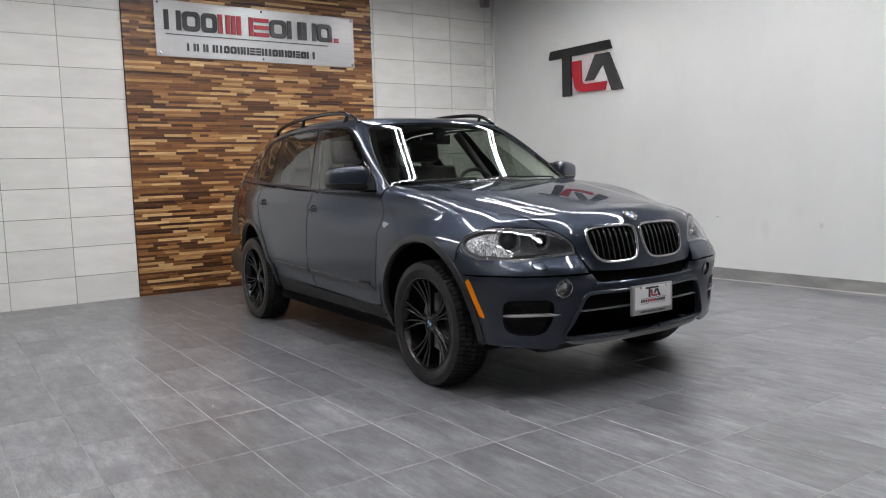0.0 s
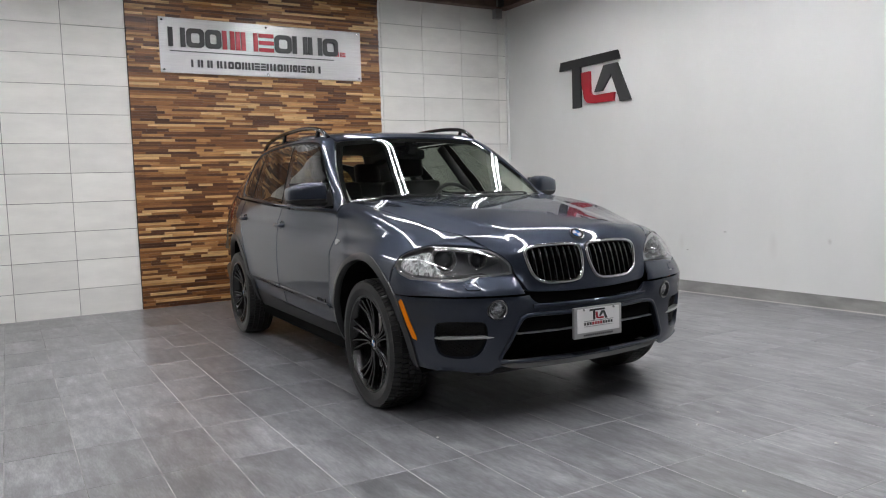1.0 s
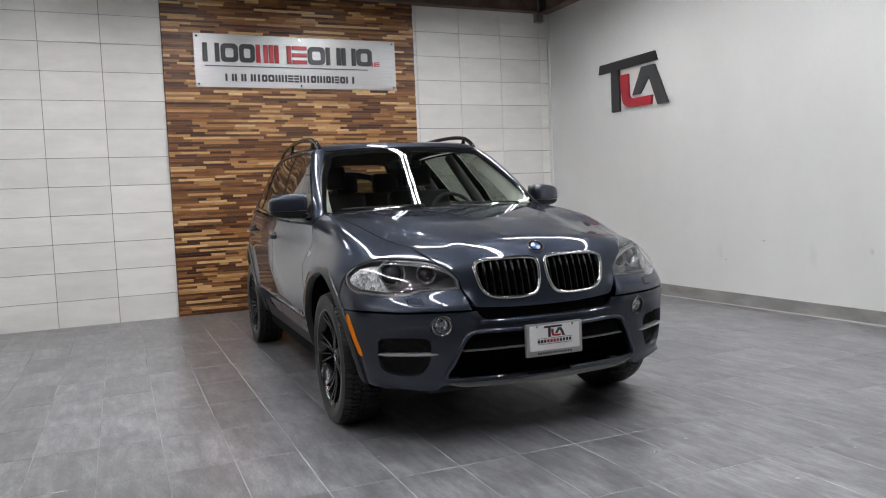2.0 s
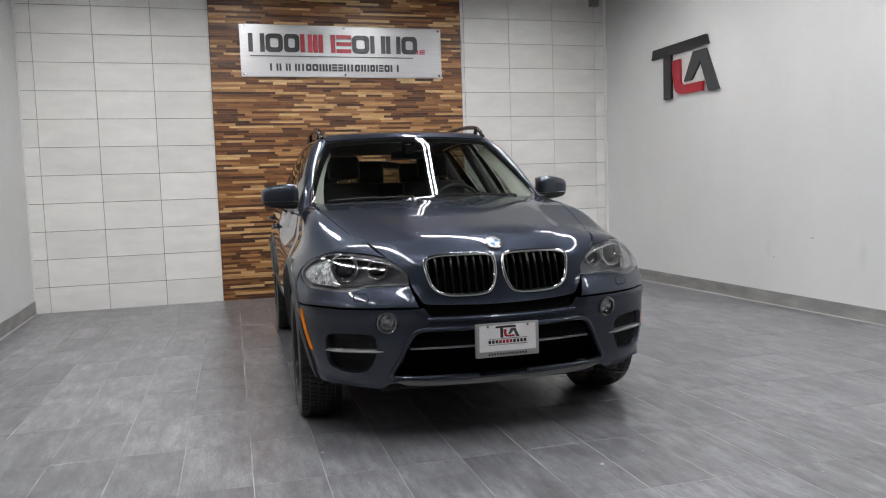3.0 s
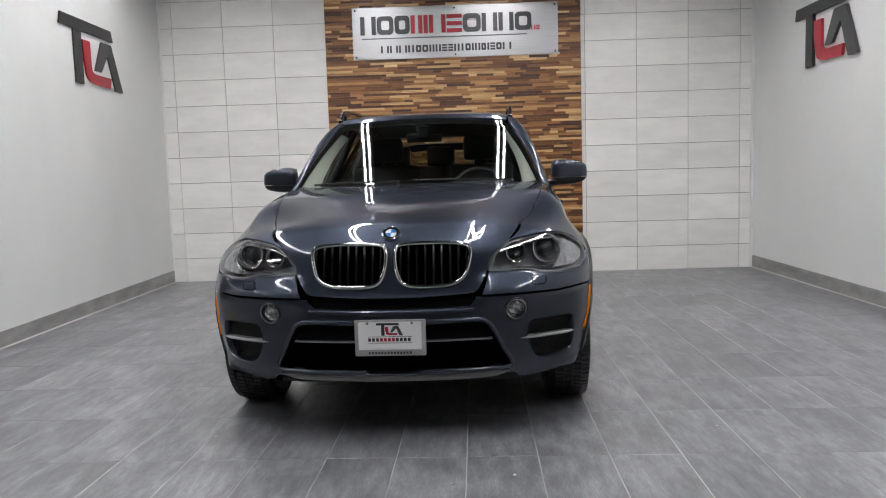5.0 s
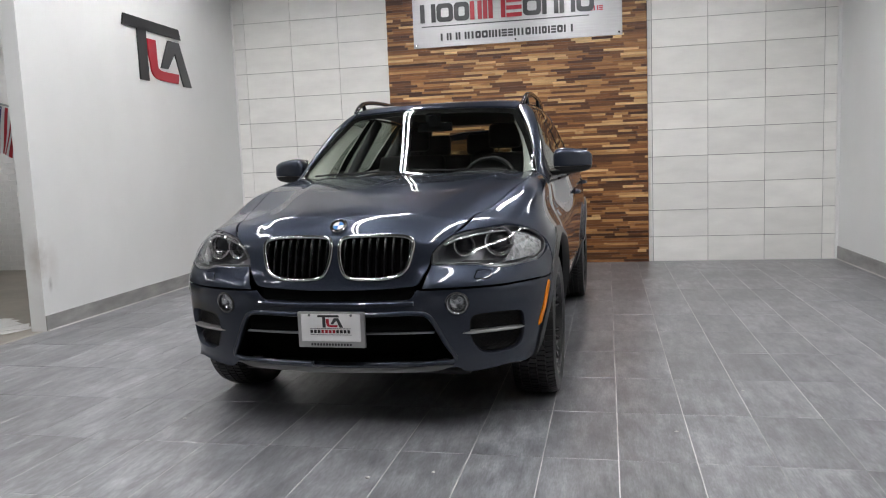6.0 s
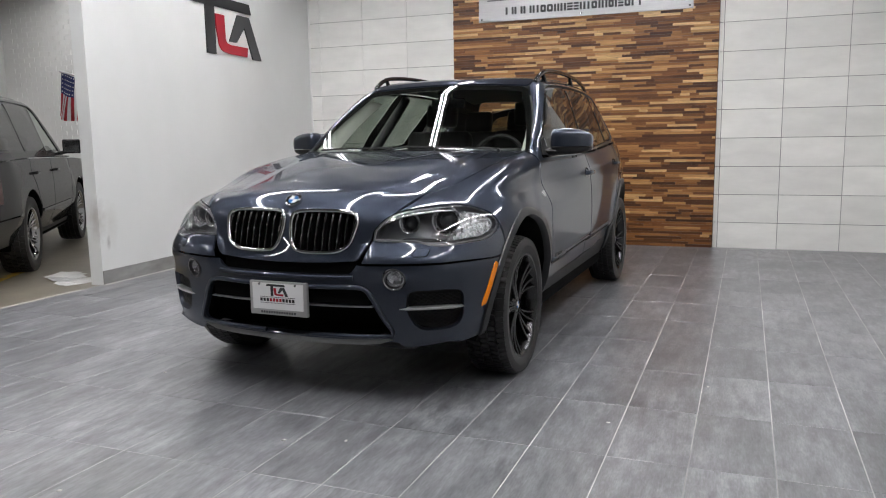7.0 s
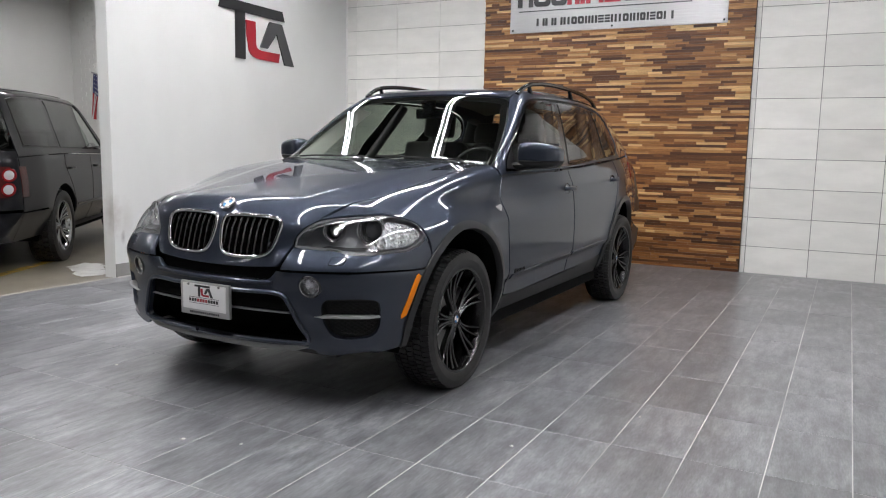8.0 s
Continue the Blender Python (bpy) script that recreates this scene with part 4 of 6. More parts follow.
windscreen = shaped("windscreen", cut_panel(nose, w_line, (), 0.018, depth=0.0, lift=-0.002), SCREEN, car, "clear raked windscreen glass")
windscreen.visible_shadow = False
shaped("windscreen_border", cut_panel(nose, inward(w_line, 0.002, nose), (inward(w_line, 0.016, nose),), 0.03, gap=0.0, depth=0.0, lift=-0.006), VOID, car)


WINDOWS = (("front_door_window", [(0.735, 1.134), (0.82, 1.208), (0.95, 1.314), (1.07, 1.398), (1.20, 1.482), (1.33, 1.548), (1.45, 1.578), (1.62, 1.597), (1.875, 1.604)],
            [(1.78, 1.45), (1.66, 1.30), (1.555, 1.152), (1.2, 1.142), (0.85, 1.132)]),
           ("rear_door_window", [(1.985, 1.608), (2.2, 1.609), (2.4, 1.606), (2.66, 1.593)], [(2.52, 1.42), (2.40, 1.28), (2.31, 1.196), (2.0, 1.174), (1.70, 1.160)]),
           ("quarter_window", [(2.75, 1.588), (2.88, 1.568), (3.02, 1.525), (3.11, 1.455), (3.145, 1.39), (3.13, 1.34), (3.04, 1.288), (2.92, 1.240)], [(2.76, 1.228), (2.61, 1.214), (2.68, 1.40)]))
pane_holes = []
for name, top_pts, low_pts in WINDOWS:
    pane_line = outline(("S", top_pts), ("S", low_pts))
    pane_holes.append(inward(pane_line, 0.009, barrel))
    for ob in both(name, cut_panel(barrel, pane_line, (), 0.05, depth=0.0, lift=-0.006), TINT_GLASS, car):
        ob.visible_shadow = False
both("window_frame", cut_panel(barrel, inward(dlo, 0.004, barrel), tuple(pane_holes), 0.04, gap=0.0, depth=0.0, lift=-0.012), GLOSS_BLACK, car, "gloss black window surround")
sail = outline(("S", [(0.728, 1.136), (0.80, 1.196), (0.875, 1.258)]), ("S", [(0.880, 1.130)]))
both("mirror_sail", cut_panel(barrel, sail, (), 0.04, gap=0.0, depth=0.006, lift=0.001), PLASTIC, car, "black plastic corner patch")

# tail
gate = at_tail(*smooth_line([(0.005, 1.55), (0.3, 1.54), (0.5, 1.5)], 0.03).T)
gate = np.concatenate([gate, at_side(*smooth_line([(3.60, 1.44), (3.69, 1.27), (3.65, 1.15), (3.65, 0.9), (3.63, 0.68)], 0.03).T), at_tail(*smooth_line([(0.6, 0.66), (0.3, 0.65), (0.005, 0.65)], 0.03).T)])
gate_line = np.concatenate([gate, (gate * (-1, 1, 1))[::-1]])
rw = at_tail(*smooth_line([(0.005, 1.47), (0.3, 1.46), (0.48, 1.42), (0.60, 1.2), (0.5, 1.14), (0.005, 1.13)], 0.03).T)
rw_line = np.concatenate([rw, (rw * (-1, 1, 1))[::-1]])
shaped("tailgate", cut_panel(tail_c, gate_line, (rw_line,), 0.05), PAINT, car)
rear_screen = shaped("rear_screen", cut_panel(tail_c, inward(rw_line, -0.01, tail_c), (), 0.06, depth=0.0, lift=-0.008), TINT_GLASS, car, "tinted rear screen")
rear_screen.visible_shadow = False
rb = at_side(*smooth_line([(3.64, 0.63), (3.42, 0.61), (3.38, 0.5), (3.36, 0.35), (3.6, 0.30)], 0.03).T)
rb = np.concatenate([at_tail([0.005], [0.64]), rb, at_tail(*smooth_line([(0.6, 0.29), (0.3, 0.28), (0.005, 0.28)], 0.03).T)])
rb = np.concatenate([rb, (rb * (-1, 1, 1))[::-1]])
shaped("rear_bumper", cut_panel(tail_c, rb, (), 0.05), PAINT, car)
tail_lamp = outline(("S", [(3.48, 1.155), (3.43, 1.10), (3.48, 1.0), (3.58, 0.965), (3.68, 0.96)]), ("S", [(3.70, 1.05), (3.68, 1.15), (3.58, 1.17)]))
both("tail_lamp", cut_panel(barrel, tail_lamp, (), 0.03, lift=0.003), RED_LENS, car, "red tail lamp lens")

# grilles: chrome surround, dark slats, black back
for sx in (1, -1):
    k = kidney * (sx, 1, 1)
    q = nose.flat(k)
    inner = shoot(*nose.rays(shrunk(q, 0.005)))
    ring = tube_along(inner + normal_at(inner) * 0.001, 0.0095, 10, True)
    surround = part("grille_surround", ring, CHROME, car, "chrome kidney-shaped grille surround", 40)
    back = bmesh.new()
    vs = [back.verts.new(p) for p in inner + np.array((0, 0.075, 0))]
    back.faces.new(vs)
    wall = [back.verts.new(p) for p in inner - normal_at(inner) * 0.004]
    for i in range(len(vs)):
        back.faces.new((vs[i], vs[(i + 1) % len(vs)], wall[(i + 1) % len(vs)], wall[i]))
    part("grille_back", back, VOID, surround)
    poly = shrunk(q, 0.006)
    for i in range(9):
        x = sx * (0.045 + i * 0.0378)
        zs = np.linspace(0.69, 0.93, 49)
        p = at_nose(np.full(49, x), zs)
        p = p[inside_poly(nose.flat(p), poly)]
        if len(p) < 6:
            continue
        lo, hi = p[0], p[-1]
        bm = bmesh.new()
        rows = []
        for t in np.linspace(0, 1, 7):
            c = p[int(round(t * (len(p) - 1)))]
            bow = 0.004 * math.sin(math.pi * t)
            rows.append([bm.verts.new((c[0] + dx, c[1] + dy - bow, c[2])) for dx, dy in ((-0.0065, 0.055), (-0.0065, 0.012), (-0.003, 0.005), (0.003, 0.005), (0.0065, 0.012), (0.0065, 0.055))])
        for a, b in zip(rows, rows[1:]):
            for j in range(5):
                bm.faces.new((a[j], a[j + 1], b[j + 1], b[j]))
        bmesh.ops.recalc_face_normals(bm, faces=bm.faces[:])
        part("grille_slat", bm, SATIN_BLACK, surround, "", 60)


def recess(name, line, chart, depth, mat, parent, label="", way=(0, 1, 0), shrink=0.0):
    """A pocket behind an opening: side walls and a back."""
    q = shoot(*chart.rays(shrunk(chart.flat(line), -0.006)))
    bm = bmesh.new()
    a = [bm.verts.new(p - n * 0.012) for p, n in zip(q, normal_at(q))]
    c = q.mean(0)
    b = [bm.verts.new(c + (p - c) * (1 - shrink) + np.array(way) * depth) for p in q]
    for i in range(len(a)):
        bm.faces.new((a[i], a[(i + 1) % len(a)], b[(i + 1) % len(a)], b[i]))
    bm.faces.new(b)
    bmesh.ops.recalc_face_normals(bm, faces=bm.faces[:])
    return part(name, bm, mat, parent, label)


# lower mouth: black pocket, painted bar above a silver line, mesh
# the pocket's black holds the shade of the opening
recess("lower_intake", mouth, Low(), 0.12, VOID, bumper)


blade = np.concatenate([mouth_p[1:-1][::-1][6:], (mouth_p[1:-1] * (-1, 1, 1))[:-6]])
part("mouth_edge", tube_along(blade - np.array((0, 0.004, -0.006)), 0.011, 8), PAINT, bumper, "", 60)


def bar_on_nose(name, pts, h, thick, mat, parent, label="", back=0.0, taper=0.0):
    """A bar that follows the front at the given (x, z) line."""
    q = smooth_line(pts, 0.02)
    p = at_nose(q[:, 0], q[:, 1])
    bm = bmesh.new()
    rows = []
    for i, c in enumerate(p):
        e = min(1.0, (min(i, len(p) - 1 - i) + 0.4) / (taper * len(p) + 1e-6)) if taper else 1.0
        hh = h * e / 2
        rows.append([bm.verts.new((c[0], c[1] + back + dy, c[2] + dz)) for dy, dz in ((thick, -hh), (0.004, -hh), (0, -hh * 0.6), (0, hh * 0.6), (0.004, hh), (thick, hh))])
    for a, b in zip(rows, rows[1:]):
        for j in range(5):
            bm.faces.new((a[j], a[j + 1], b[j + 1], b[j]))
    bm.faces.new(rows[0]), bm.faces.new(rows[-1])
    bmesh.ops.recalc_face_normals(bm, faces=bm.faces[:])
    return part(name, bm, mat, parent, label, 35)


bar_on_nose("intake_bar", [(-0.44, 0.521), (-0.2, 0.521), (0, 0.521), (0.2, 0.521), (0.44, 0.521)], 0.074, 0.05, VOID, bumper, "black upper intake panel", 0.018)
bar_on_nose("intake_strip", [(-0.455, 0.478), (-0.2, 0.476), (0, 0.476), (0.2, 0.476), (0.455, 0.478)], 0.007, 0.03, LAMP_GREY, bumper, "thin grey strip", 0.008)
bar_on_nose("bumper_ledge", [(-0.375, 0.616), (-0.2, 0.612), (0, 0.611), (0.2, 0.612), (0.375, 0.616)], 0.022, 0.075, PAINT, bumper, "", -0.010)
bar_on_nose("skid_plate", [(-0.535, 0.320), (-0.4, 0.306), (-0.2, 0.301), (0, 0.300), (0.2, 0.301), (0.4, 0.306), (0.535, 0.320)], 0.030, 0.10, SKID, bumper, "grey skid plate lip", -0.006, 0.06)
# gap under the nose: a bar fills it, its black standing for shade
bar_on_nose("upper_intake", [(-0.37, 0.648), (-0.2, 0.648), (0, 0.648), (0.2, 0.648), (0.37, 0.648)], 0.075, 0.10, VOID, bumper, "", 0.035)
for sx in (1, -1):
    d = duct * (sx, 1, 1)
    pocket = recess("side_intake", d, Low(), 0.05, PLASTIC, bumper, "black mesh side intake", (-0.25 * sx, 0.97, 0), 0.03)
    back_y = (d.mean(0) + np.array((-0.012 * sx, 0.044, 0)))
    # mesh of slanting wires across the pocket
    poly = d[:, [0, 2]]
    for sgn in (1, -1):
        for i in range(-9, 10):
            line = [(back_y[0] + u + i * 0.026, back_y[2] + sgn * u * 0.7) for u in np.linspace(-0.16, 0.16, 17)]
            q = np.array(line)
            q = q[inside_poly(q, shrunk(poly, 0.006))]
            if len(q) > 2:
                e = at_nose(np.abs(q[[0, -1], 0]), q[[0, -1], 1])
                a, b = ((sx * abs(v[0]), v[1] + 0.032, v[2]) for v in e)
                part("mesh_wire", rod(a, b, 0.0022, 4), PLASTIC, pocket)
    bar_on_nose("intake_fin", [(sx * 0.585, 0.473), (sx * 0.66, 0.475), (sx * 0.74, 0.476), (sx * 0.842, 0.475)], 0.013, 0.045, SILVER, bumper, "satin silver fin", -0.006, 0.15)
    # fog lamp
    c = at_nose([0.566], [0.611])[0] * (sx, 1, 1)
    n = normal_at(c[None])[0]
    m = Matrix.Translation(c) @ Vector(n).to_track_quat("X", "Z").to_matrix().to_4x4()
    ringed = lathe([(-0.03, 0.052), (0.002, 0.052), (0.005, 0.049), (0.004, 0.044), (-0.012, 0.040), (-0.03, 0.039)], 32)
    ringed.transform(m)
    fog = part("fog_lamp", ringed, ARCH, bumper, "round fog lamp in a dark ring", 40)
    refl = lathe([(-0.012, 0.040), (-0.026, 0.030), (-0.034, 0.012), (-0.02, 0.010), (-0.018, 0.0005)], 28)
    refl.transform(m)
    part("reflector", refl, LAMP_SILVER, fog, "bright reflector", 30)
    edge = lathe([(-0.004, 0.0475), (0.0062, 0.0470), (0.0068, 0.0455), (0.0055, 0.0440), (-0.004, 0.0435)], 32)
    edge.transform(m)
    part("fog_ring", edge, LAMP_SILVER, fog, "thin silver ring", 40)
    lens = lathe([(-0.010, 0.0405), (-0.004, 0.034), (-0.001, 0.02), (0.0, 0.0005)], 28)
    lens.transform(m)
    part("lens", lens, LENS, fog, "", 60).visible_shadow = False
# washer cover and amber marker
both("washer_cover", cut_panel(nose, wash, (), 0.02, gap=0.0005, lift=0.0015, depth=0.006), PAINT, car)
marker = outline(("S", [(-0.428, 0.652), (-0.458, 0.652), (-0.526, 0.474), (-0.500, 0.470)]), step=0.012)
both("side_marker", cut_panel(nose, marker, (), 0.012, gap=0.0, lift=0.005, depth=0.008), AMBER, car, "amber side marker")

# headlamps
turn_line = outline(("F", [(0.765, 0.782), (0.80, 0.785)]), ("S", [(-0.485, 0.795), (-0.415, 0.820), (-0.374, 0.858), (-0.385, 0.885), (-0.42, 0.903)]), ("F", [(0.80, 0.916), (0.785, 0.900), (0.806, 0.865), (0.790, 0.82)]), step=0.015)
bridge_line = outline(("F", [(0.56, 0.792), (0.66, 0.785), (0.78, 0.784), (0.79, 0.80), (0.70, 0.802), (0.60, 0.805)]), step=0.015)
for sx, lab in ((1, False), (-1, True)):
    S = np.array((sx, 1, 1))
    bowl = recess("headlamp", lamp_line * S, nose, 0.125, LAMP_GREY, car, "clear headlamp with twin round projectors", (-0.25 * sx, 0.95, -0.1), 0.03)
    lens = shaped("lens", cut_panel(nose, inward(lamp_line, 0.001, nose), (), 0.03, depth=0.0, lift=-0.001), LENS, bowl, "", sx < 0)
    lens.visible_shadow = False
    rim_in = inward(lamp_line, 0.0045, nose)
    shaped("lens_border", cut_panel(nose, inward(lamp_line, 0.001, nose), (rim_in,), 0.02, gap=0.0, depth=0.0, lift=-0.005), LAMP_GREY, bowl, "", sx < 0)
    for x, y, z, r in ((0.722, -0.515, 0.858, 0.060), (0.572, -0.605, 0.852, 0.043)):
        c = np.array((x, y, z)) * S
        m = Matrix.Translation(c) @ Vector((0.22 * sx, -1, 0.05)).to_track_quat("X", "Z").to_matrix().to_4x4()
        shell = lathe([(-0.03, r * 1.05), (0.012, r * 1.18), (0.018, r * 1.14), (0.016, r * 1.05), (0.004, r * 0.98)], 36)
        shell.transform(m)
        ring = part("lamp_ring", shell, LAMP_SILVER, bowl, "bright ring", 40)
        halo = lathe([(-0.004, r * 0.93), (0.005, r * 0.92), (0.007, r * 0.88), (0.003, r * 0.84), (-0.006, r * 0.83)], 36)
        halo.transform(m)
        part("halo_ring", halo, LAMP_SILVER, ring, "pale inner ring", 40)
        cone = lathe([(0.004, r * 0.98), (-0.008, r * 0.82), (-0.016, r * 0.70)], 36)
        cone.transform(m)
        part("reflector", cone, REFLECTOR, ring, "", 40)
        ball = lathe([(-0.02, r * 0.72), (-0.012, r * 0.66), (0.0, r * 0.5), (0.008, r * 0.28), (0.011, 0.0005)], 32)
        ball.transform(m)
        part("projector_lens", ball, PROJECTOR, ring, "", 60)
    # turn lamp in the outer corner, and a bright bridge between the projectors
    shaped("turn_lamp", cut_panel(nose, turn_line, (), 0.012, gap=0.0, lift=-0.022, depth=0.03), TURN_LENS, bowl, "clear ribbed turn lamp", sx < 0)
    shaped("lamp_bridge", cut_panel(nose, bridge_line, (), 0.02, gap=0.0, lift=-0.040, depth=0.02), ARCH, bowl, "", sx < 0)
    q = smooth_line([(0.50, 0.862), (0.55, 0.884), (0.62, 0.898), (0.69, 0.906), (0.76, 0.908)], 0.02)
    e = at_nose(q[:, 0], q[:, 1]) * S + np.array((0, 0.022, 0))
    part("lamp_brow", tube_along(e, 0.006, 8), LAMP_SILVER, bowl, "", 50)

# nose badge
c = at_nose([0.0], [0.952])[0] + np.array((0, 0.0, 0.0))
n = normal_at(c[None])[0]
m = Matrix.Translation(c + n * 0.010) @ Vector(n).to_track_quat("X", "Z").to_matrix().to_4x4()
rim = lathe([(-0.014, 0.041), (0.0, 0.042), (0.005, 0.042), (0.006, 0.040), (0.005, 0.0375), (0.0035, 0.037), (0.003, 0.0003)], 40)
rim.transform(m)
badge = part("bonnet_badge", rim, CHROME, car, "round chrome badge with blue and white quarters", 30)
band = lathe([(0.003, 0.0368), (0.0046, 0.0362), (0.0046, 0.0262), (0.003, 0.0255)], 40)
band.transform(m)
part("badge_band", band, GLOSS_BLACK, badge, "", 30)
for i in range(4):
    pts = [(0, 0)] + [(0.0252 * math.cos(a), 0.0252 * math.sin(a)) for a in np.linspace(i * math.pi / 2, (i + 1) * math.pi / 2, 9)]
    q = prism(pts, 0.0012, m @ Matrix.Translation((0.0034, 0, 0)) @ pose(0, 0, 0, 90, 0, 90))
    part("badge_quarter", q, (BADGE_BLUE, BADGE_WHITE)[i % 2], badge)

# mirrors
for sx in (1, -1):
    tuck = 0.028 if sx < 0 else 0.0  # this one is turned in a little

    def mir(v):
        return ((v[0] - tuck) * sx, v[1] + 0.3 * tuck, v[2])
    bm = bmesh.new()
    bmesh.ops.create_cube(bm, size=1)
    bmesh.ops.subdivide_edges(bm, edges=bm.edges[:], cuts=5, use_grid_fill=True)
    for v in bm.verts:
        d = Vector((abs(v.co.x) * 2, abs(v.co.y) * 2, abs(v.co.z) * 2))
        k = (d.x ** 4.5 + d.y ** 4.5 + d.z ** 4.5) ** (1 / 4.5)
        u = v.co / k
        t = u.x + 0.5
        v.co = Vector(mir((0.985 + u.x * 0.240, 0.885 + u.y * 0.150 * (1.05 - 0.20 * t) + 0.070 * t + (0.03 if u.y > 0 else 0) * t, 1.217 + u.z * 0.172 * (1.0 - 0.30 * t * t) - 0.004 * t)))
    bmesh.ops.recalc_face_normals(bm, faces=bm.faces[:])
    lower = bm.copy()
    for half_bm, keep_high in ((bm, True), (lower, False)):
        bmesh.ops.bisect_plane(half_bm, geom=half_bm.verts[:] + half_bm.edges[:] + half_bm.faces[:], plane_co=(0, 0, 1.184 if keep_high else 1.181), plane_no=(0, 0, 1), clear_inner=keep_high, clear_outer=not keep_high)
        rim_edges = [e for e in half_bm.edges if e.is_boundary]
        bmesh.ops.contextual_create(half_bm, geom=rim_edges)
    for v in lower.verts:
        v.co.x = sx * (0.982 - tuck + (abs(v.co.x) - 0.982 + tuck) * 0.985)
    head = part("wing_mirror", bm, PAINT, car, "graphite wing mirror with black lower shell", 50)
    part("mirror_shell", lower, PLASTIC, head, "black plastic lower shell", 50)
    foot = tube_along([mir(v) for v in ((0.82, 0.855, 1.146), (0.87, 0.862, 1.150), (0.92, 0.875, 1.155), (0.97, 0.89, 1.160))], [0.040, 0.044, 0.040, 0.02], 12, False, 0.55)
    part("mirror_foot", foot, PLASTIC, head, "black plastic foot", 50)
    g = box(-0.09, 0.09, -0.003, 0.003, -0.055, 0.055, 0.002)
    g.transform(Matrix.Translation(mir((0.982, 1.003, 1.236))) @ pose(0, 0, 0, 0, 0, 3 * sx))
    part("mirror_glass", g, CHROME, head)
    # door handles
    for yh, zh in ((1.505, 0.990), (2.565, 1.022)):
        p0 = at_side([yh], [zh])[0] * np.array((sx, 1, 1))
        cup = lathe([(-0.012, 0.045), (-0.002, 0.045), (0.0012, 0.041), (-0.006, 0.03), (-0.01, 0.0005)], 24)
        cup.transform(Matrix.Translation(p0) @ pose(0, 0, 0, 0, 0, 0 if sx > 0 else 180) @ Matrix.Diagonal((1, 1.25, 0.85, 1)))
        cup_ob = part("handle_cup", cup, GLOSS_BLACK, car, "", 40)
        pts = [(p0[0] + sx * dx, yh + dy, zh + 0.004 + dz) for dx, dy, dz in ((0.006, -0.075, 0), (0.028, -0.055, 0), (0.036, 0.0, 0), (0.034, 0.06, 0), (0.024, 0.095, 0), (0.004, 0.105, 0))]
        part("door_handle", tube_along(smooth_line(pts, 0.012), 0.013, 10, False, 1.15), PAINT, cup_ob, "", 50)
ind = outline(("S", [(0.432, 0.926), (0.497, 0.934), (0.507, 0.925), (0.477, 0.903), (0.462, 0.900)]), step=0.008)
both("side_repeater", cut_panel(barrel, ind, (), 0.02, gap=0.0, lift=0.006, depth=0.006), WHITE_LENS, car, "clear triangular side repeater")
# rub strips on the doors
for y0, y1 in ((0.63, 1.655), (1.685, 2.44)):
    lo_, hi_ = 0.487 + 0.0225 * (y0 - 0.6), 0.487 + 0.0225 * (y1 - 0.6)
    strip = outline(("S", [(y0, lo_), (y1, hi_)]), ("S", [(y1, hi_ + 0.026), (y0, lo_ + 0.026)]), step=0.03)
    both("rub_strip", cut_panel(barrel, strip, (), 0.03, gap=0.0, lift=0.009, depth=0.012), PAINT, car, "body-coloured rub strip")
# model badge on the doors, as plain strokes
for sx in (1, -1):
    for i, w in enumerate((0.030, 0.016, 0.010, 0.006, 0.014, 0.016, 0.016, 0.005)):
        y = 0.655 + i * 0.021
        p = at_side([y, y + w * 0.8], [0.532, 0.532]) * np.array((sx, 1, 1))
        a, b = p + np.array((0.003 * sx, 0, 0))
        bm = box(-0.003, 0.003, 0, w * 0.8, -0.009 if i else -0.012, 0.009 if i else 0.012, 0.001)
        bm.transform(Matrix.Translation(a))
        part("model_badge", bm, GLOSS_BLACK, car, "small dark badge stroke")
# roof rails
for sx in (1, -1):
    pts = [(0.616, 1.37, 0.0), (0.620, 1.45, 0.030), (0.624, 1.55, 0.056), (0.624, 1.68, 0.067), (0.622, 1.9, 0.070), (0.612, 2.4, 0.062), (0.594, 2.85, 0.048), (0.578, 3.08, 0.034), (0.568, 3.22, 0.0)]
    q = smooth_line(pts, 0.04)
    base = at_top(q[:, 0], q[:, 1])
    line = base + np.stack([0 * q[:, 0], 0 * q[:, 0], q[:, 2]], -1)
    rail = part("roof_rail", tube_along(line * (sx, 1, 1), 0.016, 10, False, 1.0), GLOSS_BLACK, car, "black roof rail", 60)
    for y in (1.56, 2.42, 3.12):
        x = 0.621 if y < 2 else 0.610 if y < 3 else 0.574
        p = at_top([x], [y])[0]
        part("rail_foot", rod((sx * p[0], p[1] + 0.04, p[2] - 0.012), (sx * p[0], p[1], p[2] + (0.05 if y < 3 else 0.028)), 0.020, 10, 0.013), GLOSS_BLACK, rail, "", 50)


# wipers
def wiper(a, b):
    pts = smooth_line([(a[0], a[1]), ((a[0] + b[0]) / 2, (a[1] + b[1]) / 2), b], 0.05)
    p = at_top(pts[:, 0], pts[:, 1])
    p = p + normal_at(p) * 0.010
    return tube_along(p, 0.005, 6, False, 1.2)


for a, b in (((0.60, 0.622), (-0.02, 0.612)), ((-0.12, 0.608), (-0.66, 0.640))):
    w = part("wiper", wiper(a, b), PLASTIC, car, "", 60)
    p = at_top([a[0]], [a[1]])[0]
    part("wiper_cap", rod(p + np.array((0, 0, -0.01)), p + np.array((0, -0.006, 0.010)), 0.015, 10, 0.010), PLASTIC, w, "", 40)

